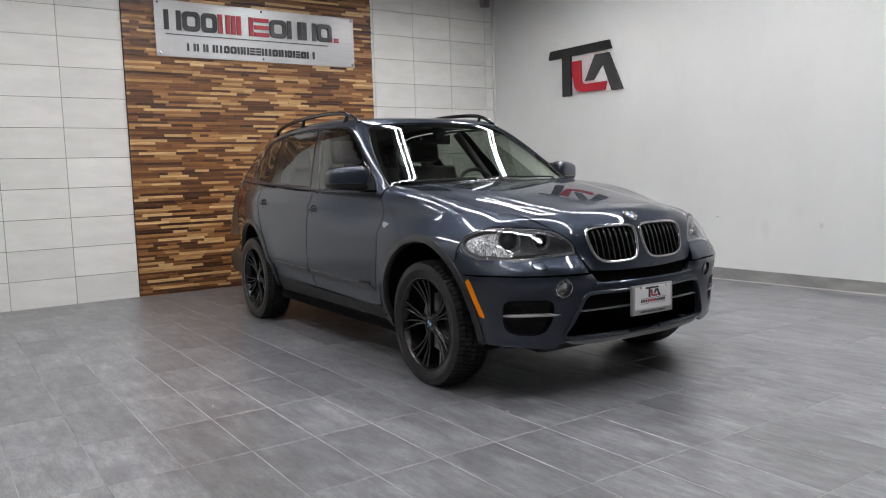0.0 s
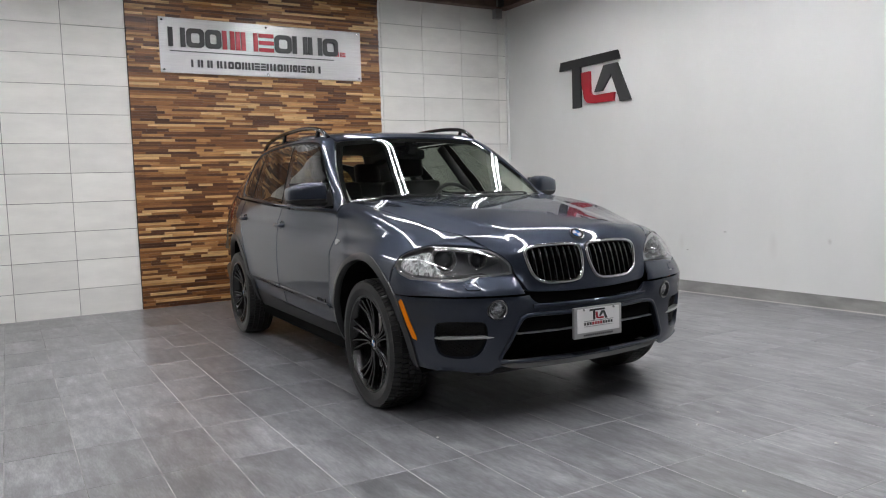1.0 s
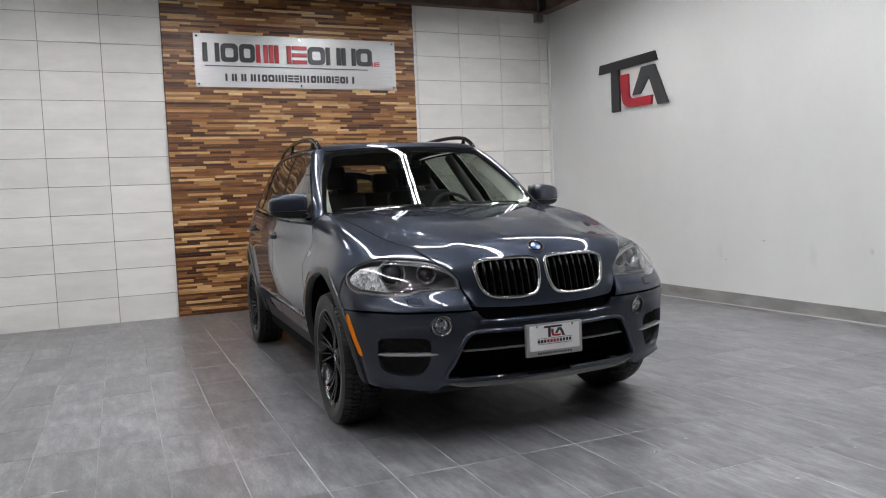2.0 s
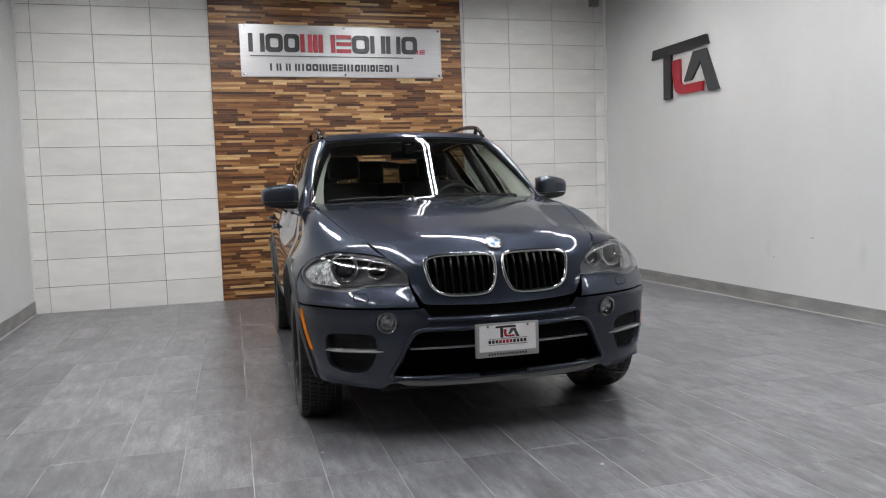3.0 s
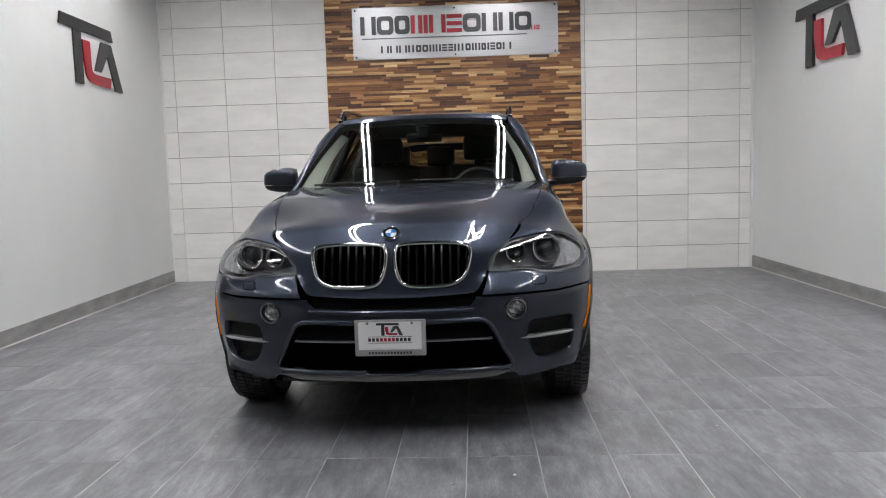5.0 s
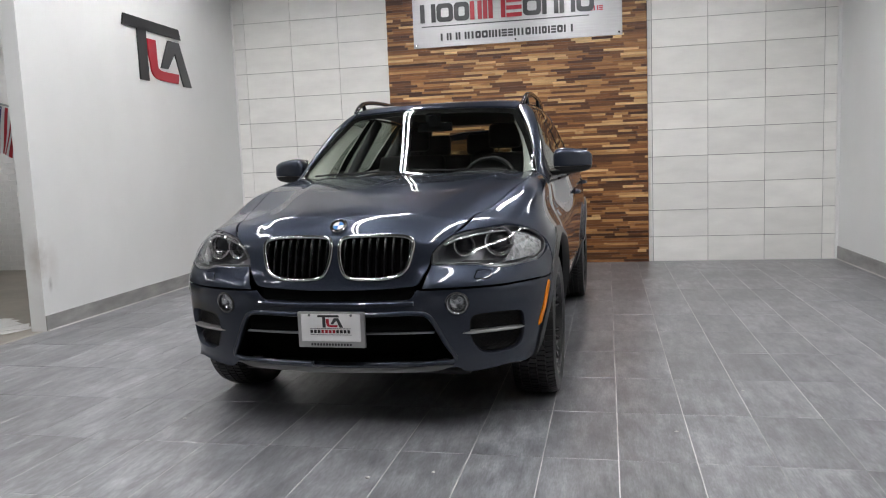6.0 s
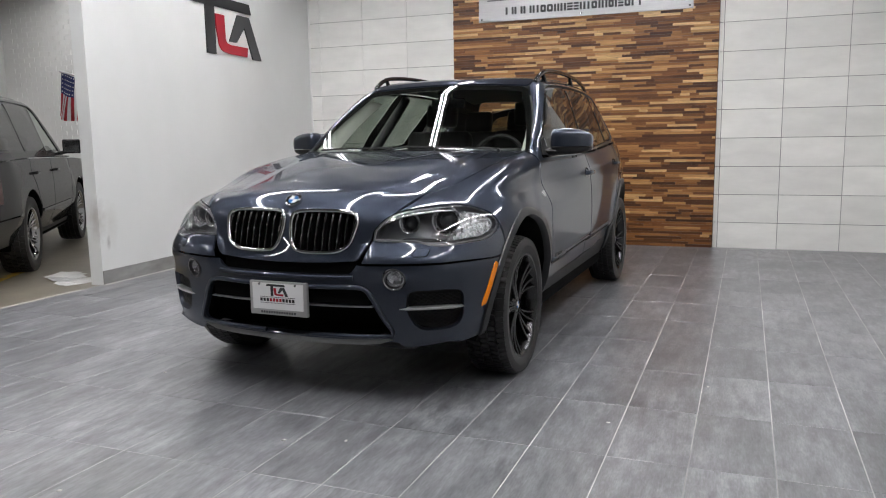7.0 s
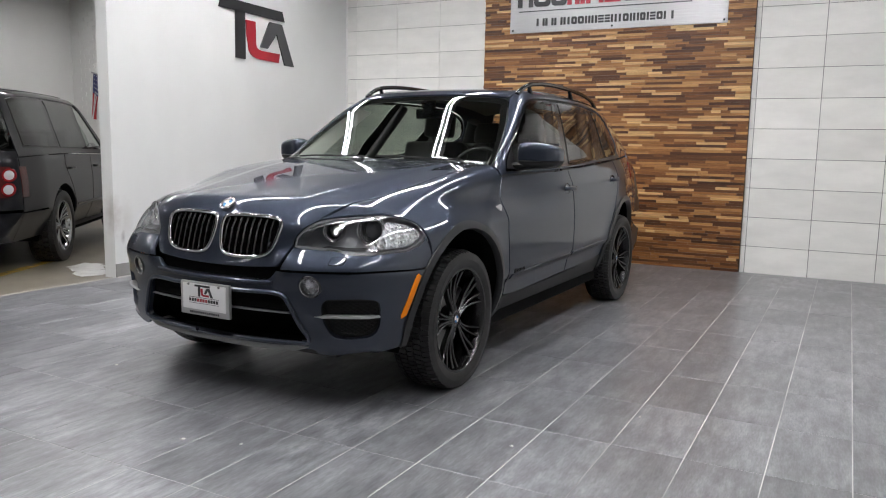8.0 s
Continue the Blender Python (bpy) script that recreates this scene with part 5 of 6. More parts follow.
# plate holder with the dealer's plate
pc = at_nose([0.0], [0.50])[0]
py = pc[1] - 0.028
frame_bm = box(-0.160, 0.160, py - 0.006, py + 0.014, 0.423, 0.587, 0.008)
plate = part("plate_frame", frame_bm, SILVER, car, "silver plate frame with a white dealer plate", 40)
part("plate_mount", box(-0.12, 0.12, py + 0.012, py + 0.05, 0.44, 0.57, 0.004), PLASTIC, plate)
part("plate", box(-0.142, 0.142, py - 0.009, py - 0.004, 0.452, 0.578, 0.004), PLATE_WHITE, plate)
for x in (-0.1, 0.1):
    part("screw", rod((x, py - 0.013, 0.573), (x, py - 0.006, 0.573), 0.006, 10), CHROME, plate)


def mark(parent, m, d, w=1.0, colours=None):
    """The dealer's mark as plain shapes: dark cross-bar and post, red hook, grey chevron. 1 high, 1.25 wide before w."""
    dark, red, grey = colours or (LETTER_DARK, LETTER_RED, LETTER_GREY)
    k = smooth_line([(0.47, 0.30), (0.49, 0.16), (0.56, 0.07), (0.68, 0.04)], 0.05)
    k2 = smooth_line([(0.70, 0.20), (0.64, 0.22), (0.61, 0.27), (0.605, 0.34)], 0.05)
    hook = [(0.44, 0.70), (0.445, 0.45)] + [tuple(v) for v in k] + [(1.02, 0.03), (1.045, 0.20)] + [tuple(v) for v in k2] + [(0.60, 0.70)]
    for name, pts, mat in (("mark_bar", [(0.0, 0.82), (0.03, 1.0), (1.10, 1.0), (1.14, 0.82)], dark), ("mark_post", [(0.26, 0.82), (0.26, 0.0), (0.42, 0.0), (0.42, 0.82)], dark),
                           ("mark_hook", hook, red), ("mark_chevron", [(0.68, 0.26), (0.86, 0.76), (1.09, 0.76), (1.32, 0.0), (1.14, 0.0), (0.99, 0.56), (0.82, 0.26)], grey)):
        part(name, prism(pts, d, m @ Matrix.Diagonal((w, 1, 1, 1))), mat, parent)


mark(plate, Matrix.Translation((-0.062, py - 0.009, 0.517)) @ pose(0, 0, 0, 90) @ Matrix.Diagonal((0.057, 0.057, 1, 1)), 0.001, 1.62)
for i in range(11):
    x = -0.098 + i * 0.0178
    part("plate_stroke", box(x, x + 0.0125, py - 0.0102, py - 0.008, 0.491, 0.506), LETTER_RED if 3 <= i <= 6 else LETTER_DARK, plate)
part("plate_line", box(-0.098, 0.098, py - 0.0102, py - 0.008, 0.511, 0.513), LETTER_DARK, plate)
part("plate_line", box(-0.098, 0.098, py - 0.0102, py - 0.008, 0.483, 0.4845), LETTER_DARK, plate)
for i in range(14):
    x = -0.098 + i * 0.0142
    part("plate_stroke", box(x, x + 0.0085, py - 0.0078, py - 0.005, 0.433, 0.443), LETTER_GREY, plate)


# ---- wheels ----
def wheel_parts(owner, spokes=5, r_rim=0.272, rim_mat=None, tread=80, width=0.228, radius=0.369):
    """Tyre, rim, doubled spokes and disc round the x axis, outer face towards +x."""
    rim_mat = rim_mat or SATIN_BLACK
    w = width / 2
    prof = [(-w * 0.80, r_rim - 0.004), (-w * 0.98, r_rim + 0.03), (-w, radius - 0.05), (-w * 0.93, radius - 0.018), (-w * 0.8, radius - 0.013), (w * 0.8, radius - 0.013), (w * 0.93, radius - 0.018),
            (w, radius - 0.05), (w * 1.0, r_rim + 0.045), (w * 0.985, r_rim + 0.04), (w * 0.97, r_rim + 0.015), (w * 0.85, r_rim - 0.003)]
    tyre = part("tyre", lathe(prof, 72), RUBBER, owner, "black rubber tyre with block tread", 50)
    bm = bmesh.new()
    for row, (x0, x1) in enumerate(((-0.93, -0.60), (-0.55, -0.21), (-0.16, 0.16), (0.21, 0.55), (0.60, 0.93))):
        for i in range(tread):
            a = 2 * math.pi * (i + 0.37 * row) / tread
            da = 2 * math.pi / tread * 0.78
            outer = row in (0, 4)
            vs = []
            for lift in (-0.006, 0.0):
                for x, s in ((x0, 0), (x1, 0), (x1, 1), (x0, 1)):
                    drop = 0.012 if outer and abs(x) > 0.8 else 0.0
                    rr = radius + lift - drop - (0.010 if lift < 0 else 0)
                    aa = a + s * da + (0.25 * (x - x0) * da * (1 if row % 2 else -1))
                    vs.append(bm.verts.new((x * w, rr * math.cos(aa), rr * math.sin(aa))))
            for f in ((4, 5, 6, 7), (0, 1, 5, 4), (1, 2, 6, 5), (2, 3, 7, 6), (3, 0, 4, 7)):
                bm.faces.new([vs[j] for j in f])
    bmesh.ops.recalc_face_normals(bm, faces=bm.faces[:])
    part("tread", bm, RUBBER, tyre)
    rim = part("rim", lathe([(w * 0.85, r_rim - 0.004), (w * 0.93, r_rim + 0.005), (w * 0.92, r_rim - 0.006), (w * 0.8, r_rim - 0.016), (w * 0.3, r_rim - 0.03), (-w * 0.9, r_rim - 0.03)], 64), rim_mat, owner, "satin black alloy rim", 40)
    for i in range(spokes):
        base = 2 * math.pi * i / spokes + math.pi / 2
        for off, turn in ((-0.35, -0.085), (-0.15, -0.035), (0.15, 0.035), (0.35, 0.085)):
            bm = bmesh.new()
            rows = []
            for t in np.linspace(0, 1, 7):
                r = 0.045 + t * (r_rim - 0.055)
                a = base + off * (0.55 + 0.45 * t ** 1.4) if t else base + turn * 5
                hw = 0.0062 + 0.004 * abs(t - 0.35)
                x = w * (0.60 + 0.22 * t) - 0.018 * math.sin(math.pi * t)
                c, s = math.cos(a), math.sin(a)
                rows.append([bm.verts.new((x + dx, r * c - dv * s, r * s + dv * c)) for dx, dv in ((-0.03, -hw), (-0.004, -hw), (0.0, -hw * 0.55), (0.0, hw * 0.55), (-0.004, hw), (-0.03, hw))])
            for p, q in zip(rows, rows[1:]):
                for j in range(6):
                    bm.faces.new((p[j], p[(j + 1) % 6], q[(j + 1) % 6], q[j]))
            bmesh.ops.recalc_face_normals(bm, faces=bm.faces[:])
            part("spoke", bm, rim_mat, rim, "", 35)
    part("hub", lathe([(0.0, 0.066), (w * 0.48, 0.060), (w * 0.57, 0.046), (w * 0.59, 0.034), (w * 0.58, 0.031), (w * 0.58, 0.0005)], 32), rim_mat, rim, "", 35)
    part("hub_cap", lathe([(w * 0.58, 0.029), (w * 0.60, 0.028), (w * 0.61, 0.022), (w * 0.612, 0.0005)], 24), SATIN_BLACK if rim_mat is SATIN_BLACK else rim_mat, rim, "small round hub cap", 35)
    if rim_mat is SATIN_BLACK:
        for i in range(4):
            pts = [(0, 0)] + [(0.019 * math.cos(a), 0.019 * math.sin(a)) for a in np.linspace(i * math.pi / 2, (i + 1) * math.pi / 2, 7)]
            part("cap_quarter", prism(pts, 0.001, Matrix.Translation((w * 0.612, 0, 0)) @ pose(0, 0, 0, 90, 0, 90)), (BADGE_BLUE, BADGE_WHITE)[i % 2], rim)
    part("brake_disc", lathe([(0.0, 0.06), (0.0, 0.172), (-0.03, 0.172), (-0.03, 0.06)], 40), DISC, rim, "machined steel brake disc", 30)
    cal = box(-0.06, 0.03, -0.06, 0.06, 0.10, 0.185, 0.012)
    cal.transform(pose(0, 0, 0, -70))
    part("brake_caliper", cal, PLASTIC, rim)


for sx in (1, -1):
    for y, turn in ((0.0, 14), (WHEELBASE, -31)):
        hub = new("wheel")
        hub.parent = car
        hub.matrix_local = Matrix.Translation((sx * (0.956 - 0.114), y, 0.369 + floor_z(3.715 + y) - 0.004)) @ pose(0, 0, 0, turn, 0, 0 if sx > 0 else 180)
        wheel_parts(hub)

# wheel wells, floor pan: black, with the shade under the car in the colour
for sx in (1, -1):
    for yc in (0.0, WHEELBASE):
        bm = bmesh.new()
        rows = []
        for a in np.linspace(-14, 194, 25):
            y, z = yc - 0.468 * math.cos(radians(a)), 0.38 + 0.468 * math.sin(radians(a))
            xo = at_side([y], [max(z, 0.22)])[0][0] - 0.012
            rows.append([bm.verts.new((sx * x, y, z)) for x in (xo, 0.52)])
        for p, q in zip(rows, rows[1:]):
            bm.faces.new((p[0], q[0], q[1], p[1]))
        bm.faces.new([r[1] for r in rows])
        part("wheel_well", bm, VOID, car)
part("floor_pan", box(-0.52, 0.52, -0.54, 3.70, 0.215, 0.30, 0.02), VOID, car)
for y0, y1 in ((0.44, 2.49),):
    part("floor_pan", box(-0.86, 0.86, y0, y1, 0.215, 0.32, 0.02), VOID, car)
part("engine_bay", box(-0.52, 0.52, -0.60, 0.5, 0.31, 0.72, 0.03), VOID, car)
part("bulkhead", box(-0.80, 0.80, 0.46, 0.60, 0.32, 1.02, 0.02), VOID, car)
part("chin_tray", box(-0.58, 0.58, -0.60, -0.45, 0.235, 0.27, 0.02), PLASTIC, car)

# cabin
for sx in (1, -1):
    for a, b, r in (((0.82, 1.60, 1.08), (0.625, 1.92, 1.57), 0.036), ((0.80, 2.44, 1.10), (0.60, 2.70, 1.56), 0.05), ((0.74, 3.22, 1.10), (0.56, 3.08, 1.50), 0.07)):
        part("pillar_lining", rod((sx * a[0], a[1], a[2]), (sx * b[0], b[1], b[2]), r, 10), LEATHER, car, "", 50)
    for y0, y1 in ((0.70, 1.70), (1.74, 2.60)):
        part("door_lining", box(min(sx * 0.78, sx * 0.83), max(sx * 0.78, sx * 0.83), y0, y1, 0.45, 1.12, 0.02), LEATHER, car, "", 40)
part("dashboard", box(-0.74, 0.74, 0.70, 1.18, 0.84, 1.125, 0.06, 4), DASH, car, "dark vinyl dashboard", 50)
part("dashboard_hood", box(0.17, 0.60, 0.95, 1.18, 1.07, 1.17, 0.04, 4), DASH, car, "", 50)
ringp = [(0.38 + 0.185 * math.cos(a), 1.255 + 0.07 * math.sin(a), 1.085 + 0.172 * math.sin(a)) for a in np.linspace(0, 2 * math.pi, 37)[:-1]]
wheel_ob = part("steering_wheel", tube_along(ringp, 0.015, 8, True), LEATHER, car, "black leather steering wheel", 60)
part("wheel_boss", rod((0.38, 1.15, 1.10), (0.38, 1.255, 1.085), 0.075, 20, 0.068), LEATHER, wheel_ob, "", 40)
for a in (0, math.pi, -math.pi / 2):
    part("wheel_spoke", rod((0.38, 1.25, 1.085), (0.38 + 0.18 * math.cos(a), 1.255 + 0.07 * math.sin(a), 1.085 + 0.17 * math.sin(a)), 0.016, 8), LEATHER, wheel_ob)


def seat(x, y, w, name="seat"):
    base = part(name, box(x - w / 2, x + w / 2, y, y + 0.55, 0.55, 0.74, 0.06, 4), LEATHER, car, "black leather seat", 50)
    back = box(-w / 2, w / 2, -0.075, 0.075, 0, 0.62, 0.06, 4)
    back.transform(Matrix.Translation((x, y + 0.56, 0.70)) @ pose(0, 0, 0, -18))
    part("seat_back", back, LEATHER, base, "", 50)
    n = 1 if w < 0.8 else 3
    for i in range(n):
        dx = 0 if n == 1 else (i - 1) * 0.42
        head = box(-0.13, 0.13, -0.05, 0.05, 0, 0.19, 0.05, 4)
        head.transform(Matrix.Translation((x + dx, y + 0.77, 1.335 if n == 1 else 1.30)) @ pose(0, 0, 0, -10))
        part("headrest", head, LEATHER, base, "", 50)
        for s in (-0.05, 0.05):
            part("headrest_post", rod((x + dx + s, y + 0.75, 1.26), (x + dx + s, y + 0.77, 1.36), 0.007, 8), CHROME, base)


seat(0.38, 1.30, 0.54)
seat(-0.38, 1.30, 0.54)
seat(0.0, 2.30, 1.30, "rear_bench")
mirror_ob = part("rear_view_mirror", box(-0.125, 0.125, 1.27, 1.305, 1.455, 1.525, 0.016, 3), GLOSS_BLACK, car, "", 50)
part("mirror_stem", rod((0, 1.265, 1.59), (0, 1.28, 1.51), 0.03, 12, 0.02), PLASTIC, mirror_ob)
part("mirror_face", box(-0.118, 0.118, 1.3055, 1.308, 1.46, 1.52, 0.003), CHROME, mirror_ob)
part("sensor_pod", rod((0, 1.235, 1.575), (0, 1.255, 1.50), 0.055, 16, 0.045), GLOSS_BLACK, mirror_ob, "", 40)
# pale inner pillar trims behind the screen
for sx in (1, -1):
    a = at_top(np.array((0.752, 0.732, 0.70, 0.655, 0.602)), np.array((0.70, 0.84, 0.98, 1.11, 1.22)))
    n = normal_at(a)
    bm = bmesh.new()
    rows = []
    for i, q in enumerate(a - n * 0.022):
        w = 0.075 - 0.008 * i
        rows.append([bm.verts.new(((q[0] + dx) * sx, q[1] + dy, q[2] + dz)) for dx, dy, dz in ((0.02, 0.03, -0.01), (0.0, 0.0, -0.005), (-w * 0.6, 0.03, -0.015), (-w, 0.12, -0.03))])
    for p, q in zip(rows, rows[1:]):
        for j in range(3):
            bm.faces.new((p[j], p[j + 1], q[j + 1], q[j]))
    bmesh.ops.recalc_face_normals(bm, faces=bm.faces[:])
    part("pillar_trim", bm, BEIGE, car, "pale pillar lining", 60)
hl = at_top(*np.array([(x, y) for y in np.linspace(1.31, 3.3, 10) for x in np.linspace(-0.55, 0.55, 9)]).T)
bm = bmesh.new()
vs = [bm.verts.new((p[0], p[1], p[2] - 0.05)) for p in hl]
for j in range(9):
    for i in range(8):
        bm.faces.new((vs[j * 9 + i], vs[j * 9 + i + 1], vs[(j + 1) * 9 + i + 1], vs[(j + 1) * 9 + i]))
part("headliner", bm, LINER, car, "grey cloth headliner", 60)

# ---- wall marks ----
for x, y, turn in ((EAST - 0.004, 7.76, -90), (-3.456, 6.48, 90.9)):
    sgn = thing("wall_mark", "raised wall mark of dark, red and grey shapes", "sign", pose(x, y, 2.19, 0, 0, turn))
    m = pose(0, 0, 0, 90) @ Matrix.Diagonal((0.615, 0.615, 1, 1))
    mark(sgn, m, 0.03, 1.58)

# ---- the black car in the next bay ----
def boxy_skin(p):
    x, y, z = np.abs(p[..., 0]), p[..., 1], p[..., 2]
    low_w, high_w = 0.965 - 0.13 * step01((0.64 - z) / 0.38) - 0.02 * step01((z - 0.85) / 0.25), 0.95 - (z - 1.12) * 0.36
    w = np.where(z < 1.12, low_w, np.minimum(low_w, high_w)) - 0.05 * step01((y - 3.2) / 0.75) - 0.05 * step01((-y - 0.2) / 0.7)
    side = x - w
    low = smax(smax(side, z - (1.10 + 0.03 * step01((y + 0.9) / 1.2)), 0.06), smax(-0.86 + 0.12 * x ** 2 - y, y - 3.93 + 0.10 * x ** 2, 0.01), 0.10)
    roof = z - (1.82 - 0.03 * ((y - 2.2) / 1.5) ** 2) + 0.05 * (x / 0.65) ** 4
    high = smax(smax(side, roof, 0.09), smax((z - 1.1 - 1.05 * (y - 0.72)) * 0.69, (y - 3.86) + 0.22 * (z - 1.1), 0.01), 0.06)
    return np.maximum(smin(low, high, 0.02), 0.25 - z)


skin = boxy_skin
suv = thing("sport_utility_vehicle", "black boxy full-size SUV parked on the tan concrete", "car", pose(-7.135, 7.145, floor_z(6.0), FALL * 0.8, 0, 216.5))
WB2 = 2.72
for mirror in (False, True):
    def side_panel(name, line, mat, holes=(), lift=0.0, depth=0.014, label="", gap=0.003):
        return shaped(name, cut_panel(barrel, line, holes, 0.06, gap=gap, lift=lift, depth=depth), mat, suv, label, mirror)
    side_panel("front_wing", outline(("S", [(0.50, 1.10), (-0.75, 1.06)]), ("S", [(-0.78, 0.6), (-0.46, 0.6)]), ("S", arc(0.0, 0.46, 25, 172)), ("S", [(0.48, 0.36), (0.60, 0.36)]), ("S", [(0.60, 1.10)])), BLACK_PAINT)
    side_panel("front_door", outline(("S", [(0.61, 1.11), (0.61, 0.36)]), ("S", [(1.66, 0.36), (1.66, 1.13)])), BLACK_PAINT)
    side_panel("rear_door", outline(("S", [(1.67, 1.13), (1.67, 0.36)]), ("S", [(2.20, 0.36), (2.28, 0.55), (2.42, 0.78), (2.52, 0.9), (2.60, 1.02), (2.60, 1.14)])), BLACK_PAINT)
    side_panel("rear_wing", outline(("S", [(2.61, 1.14), (2.61, 1.02), (2.53, 0.9), (2.43, 0.78), (2.29, 0.55), (2.24, 0.40)]), ("S", arc(WB2, 0.45, 3, 155)), ("S", [(3.25, 0.62), (3.78, 0.62)]), ("S", [(3.78, 1.12)])), BLACK_PAINT)
    side_panel("rear_bumper_side", outline(("S", [(3.14, 0.61), (3.80, 0.61)]), ("S", [(3.78, 0.34), (3.16, 0.34)])), BLACK_PAINT)
    side_panel("sill", outline(("S", [(0.48, 0.355), (2.24, 0.355)]), ("S", [(2.22, 0.27), (0.5, 0.27)])), PLASTIC)
    glass_line = outline(("S", [(1.02, 1.20), (1.42, 1.63), (1.60, 1.70), (2.4, 1.715), (3.2, 1.70), (3.55, 1.66)]), ("S", [(3.62, 1.22), (2.4, 1.20), (1.2, 1.18)]))
    side_panel("cab_side", outline(("S", [(0.74, 1.115), (1.66, 1.135), (2.66, 1.145), (3.78, 1.13)]), ("S", [(3.70, 1.70), (3.4, 1.745), (2.4, 1.77), (1.7, 1.755), (1.42, 1.70), (1.0, 1.33)])), BLACK_PAINT, (glass_line,))
    for pts in ([(1.08, 1.215), (1.42, 1.61), (1.58, 1.675), (1.64, 1.20)], [(1.74, 1.205), (1.70, 1.69), (2.52, 1.70), (2.60, 1.215)], [(2.70, 1.22), (2.62, 1.695), (3.2, 1.685), (3.52, 1.645), (3.57, 1.235)]):
        ob = side_panel("side_window", outline(*(("S", [a, b]) for a, b in zip(pts, pts[1:] + pts[:1]))), SCREEN if pts[0][0] < 1.5 else DARK_GLASS, (), -0.006, 0.0, "", 0.0)
        ob.visible_shadow = False
    side_panel("window_frame", glass_line, GLOSS_BLACK, tuple(outline(*(("S", [a, b]) for a, b in zip(pts, pts[1:] + pts[:1]))) for pts in ([(1.10, 1.22), (1.42, 1.60), (1.57, 1.665), (1.63, 1.205)], [(1.75, 1.21), (1.71, 1.68), (2.51, 1.69), (2.59, 1.22)], [(2.71, 1.225), (2.63, 1.685), (3.2, 1.675), (3.51, 1.635), (3.56, 1.24)])), -0.010, 0.0, "", 0.0)
    side_panel("door_rub_strip", outline(("S", [(0.70, 0.60), (2.26, 0.60)]), ("S", [(2.26, 0.575), (0.70, 0.575)]), step=0.05), GLOSS_BLACK, (), 0.008, 0.008, "", 0.0)
    side_panel("tail_lamp", outline(("S", [(3.67, 1.04), (3.80, 1.04)]), ("S", [(3.79, 0.76), (3.67, 0.76)])), SMOKED_LENS, (), 0.006, 0.01, "smoked red and clear tail lamp", 0.0)
    sx = -1 if mirror else 1
    rear_lens = outline(("R", [(0.56, 1.04), (0.86, 1.04)]), ("R", [(0.86, 0.76), (0.56, 0.76)]))
    shaped("tail_lamp", cut_panel(tail_c, rear_lens, (), 0.06, gap=0.0, lift=0.006, depth=0.012), SMOKED_LENS, suv, "smoked red and clear tail lamp", mirror)
    for z in (0.965, 0.835):
        p0 = at_tail([0.855], [z])[0]
        m0 = Matrix.Translation(p0 * np.array((sx, 1, 1))) @ Vector(normal_at(p0[None])[0] * np.array((sx, 1, 1))).to_track_quat("X", "Z").to_matrix().to_4x4()
        ring = lathe([(0.004, 0.064), (0.014, 0.059), (0.014, 0.046), (0.006, 0.042)], 24)
        ring.transform(m0)
        lampring = part("lamp_ring", ring, RED_LENS, suv, "", 40)
        core = lathe([(0.008, 0.043), (0.012, 0.034), (0.011, 0.0005)], 24)
        core.transform(m0)
        part("lamp_core", core, WHITE_LENS, lampring, "", 40)
    for yh in (1.50, 2.48):
        p0 = at_side([yh], [0.99])[0] * np.array((sx, 1, 1))
        pts = [(p0[0] + sx * dx, yh + dy, 0.99) for dx, dy in ((0.0, -0.10), (0.03, -0.08), (0.034, 0.0), (0.03, 0.08), (0.0, 0.10))]
        part("door_handle", tube_along(smooth_line(pts, 0.02), 0.013, 8), GLOSS_BLACK, suv, "", 50)
    mb = box(-0.10, 0.10, -0.06, 0.06, -0.085, 0.085, 0.03, 3)
    mb.transform(Matrix.Translation((sx * 1.07, 0.98, 1.245)))
    mirror_head = part("wing_mirror", mb, BLACK_PAINT, suv, "", 50)
    part("mirror_arm", rod((sx * 0.90, 0.96, 1.16), (sx * 1.05, 0.97, 1.19), 0.022, 8), PLASTIC, mirror_head)
    part("mirror_face", box(sx * 1.07 - 0.085, sx * 1.07 + 0.085, 1.041, 1.044, 1.175, 1.315, 0.0), CHROME, mirror_head)
    for yc in (0.0, WB2):
        bm = bmesh.new()
        rows2 = []
        for a in np.linspace(-14, 194, 19):
            y, z = yc - 0.455 * math.cos(radians(a)), 0.38 + 0.455 * math.sin(radians(a))
            rows2.append([bm.verts.new((sx * x, y, z)) for x in (at_side([y], [max(z, 0.28)])[0][0] - 0.012, 0.5)])
        for p, q in zip(rows2, rows2[1:]):
            bm.faces.new((p[0], q[0], q[1], p[1]))
        bm.faces.new([r[1] for r in rows2])
        part("wheel_well", bm, VOID, suv)
        hub = new("wheel")
        hub.parent = suv
        hub.matrix_local = Matrix.Translation((sx * (0.955 - 0.1325), yc, 0.385)) @ pose(0, 0, 0, 20, 0, 0 if sx > 0 else 180)
        wheel_parts(hub, 5, 0.262, CHROME, 40, 0.265, 0.385)
top2 = at_top(*smooth_line([(0.005, 1.42), (0.5, 1.44), (0.60, 1.5), (0.62, 2.4), (0.60, 3.4), (0.5, 3.66), (0.005, 3.70)], 0.06).T)
shaped("roof", cut_panel(barrel, np.concatenate([top2, (top2 * (-1, 1, 1))[::-1]]), (), 0.08), BLACK_PAINT, suv)
hood2 = at_top(*smooth_line([(0.005, -0.70), (0.6, -0.66), (0.78, -0.5), (0.80, 0.5), (0.6, 0.62), (0.005, 0.66)], 0.06).T)
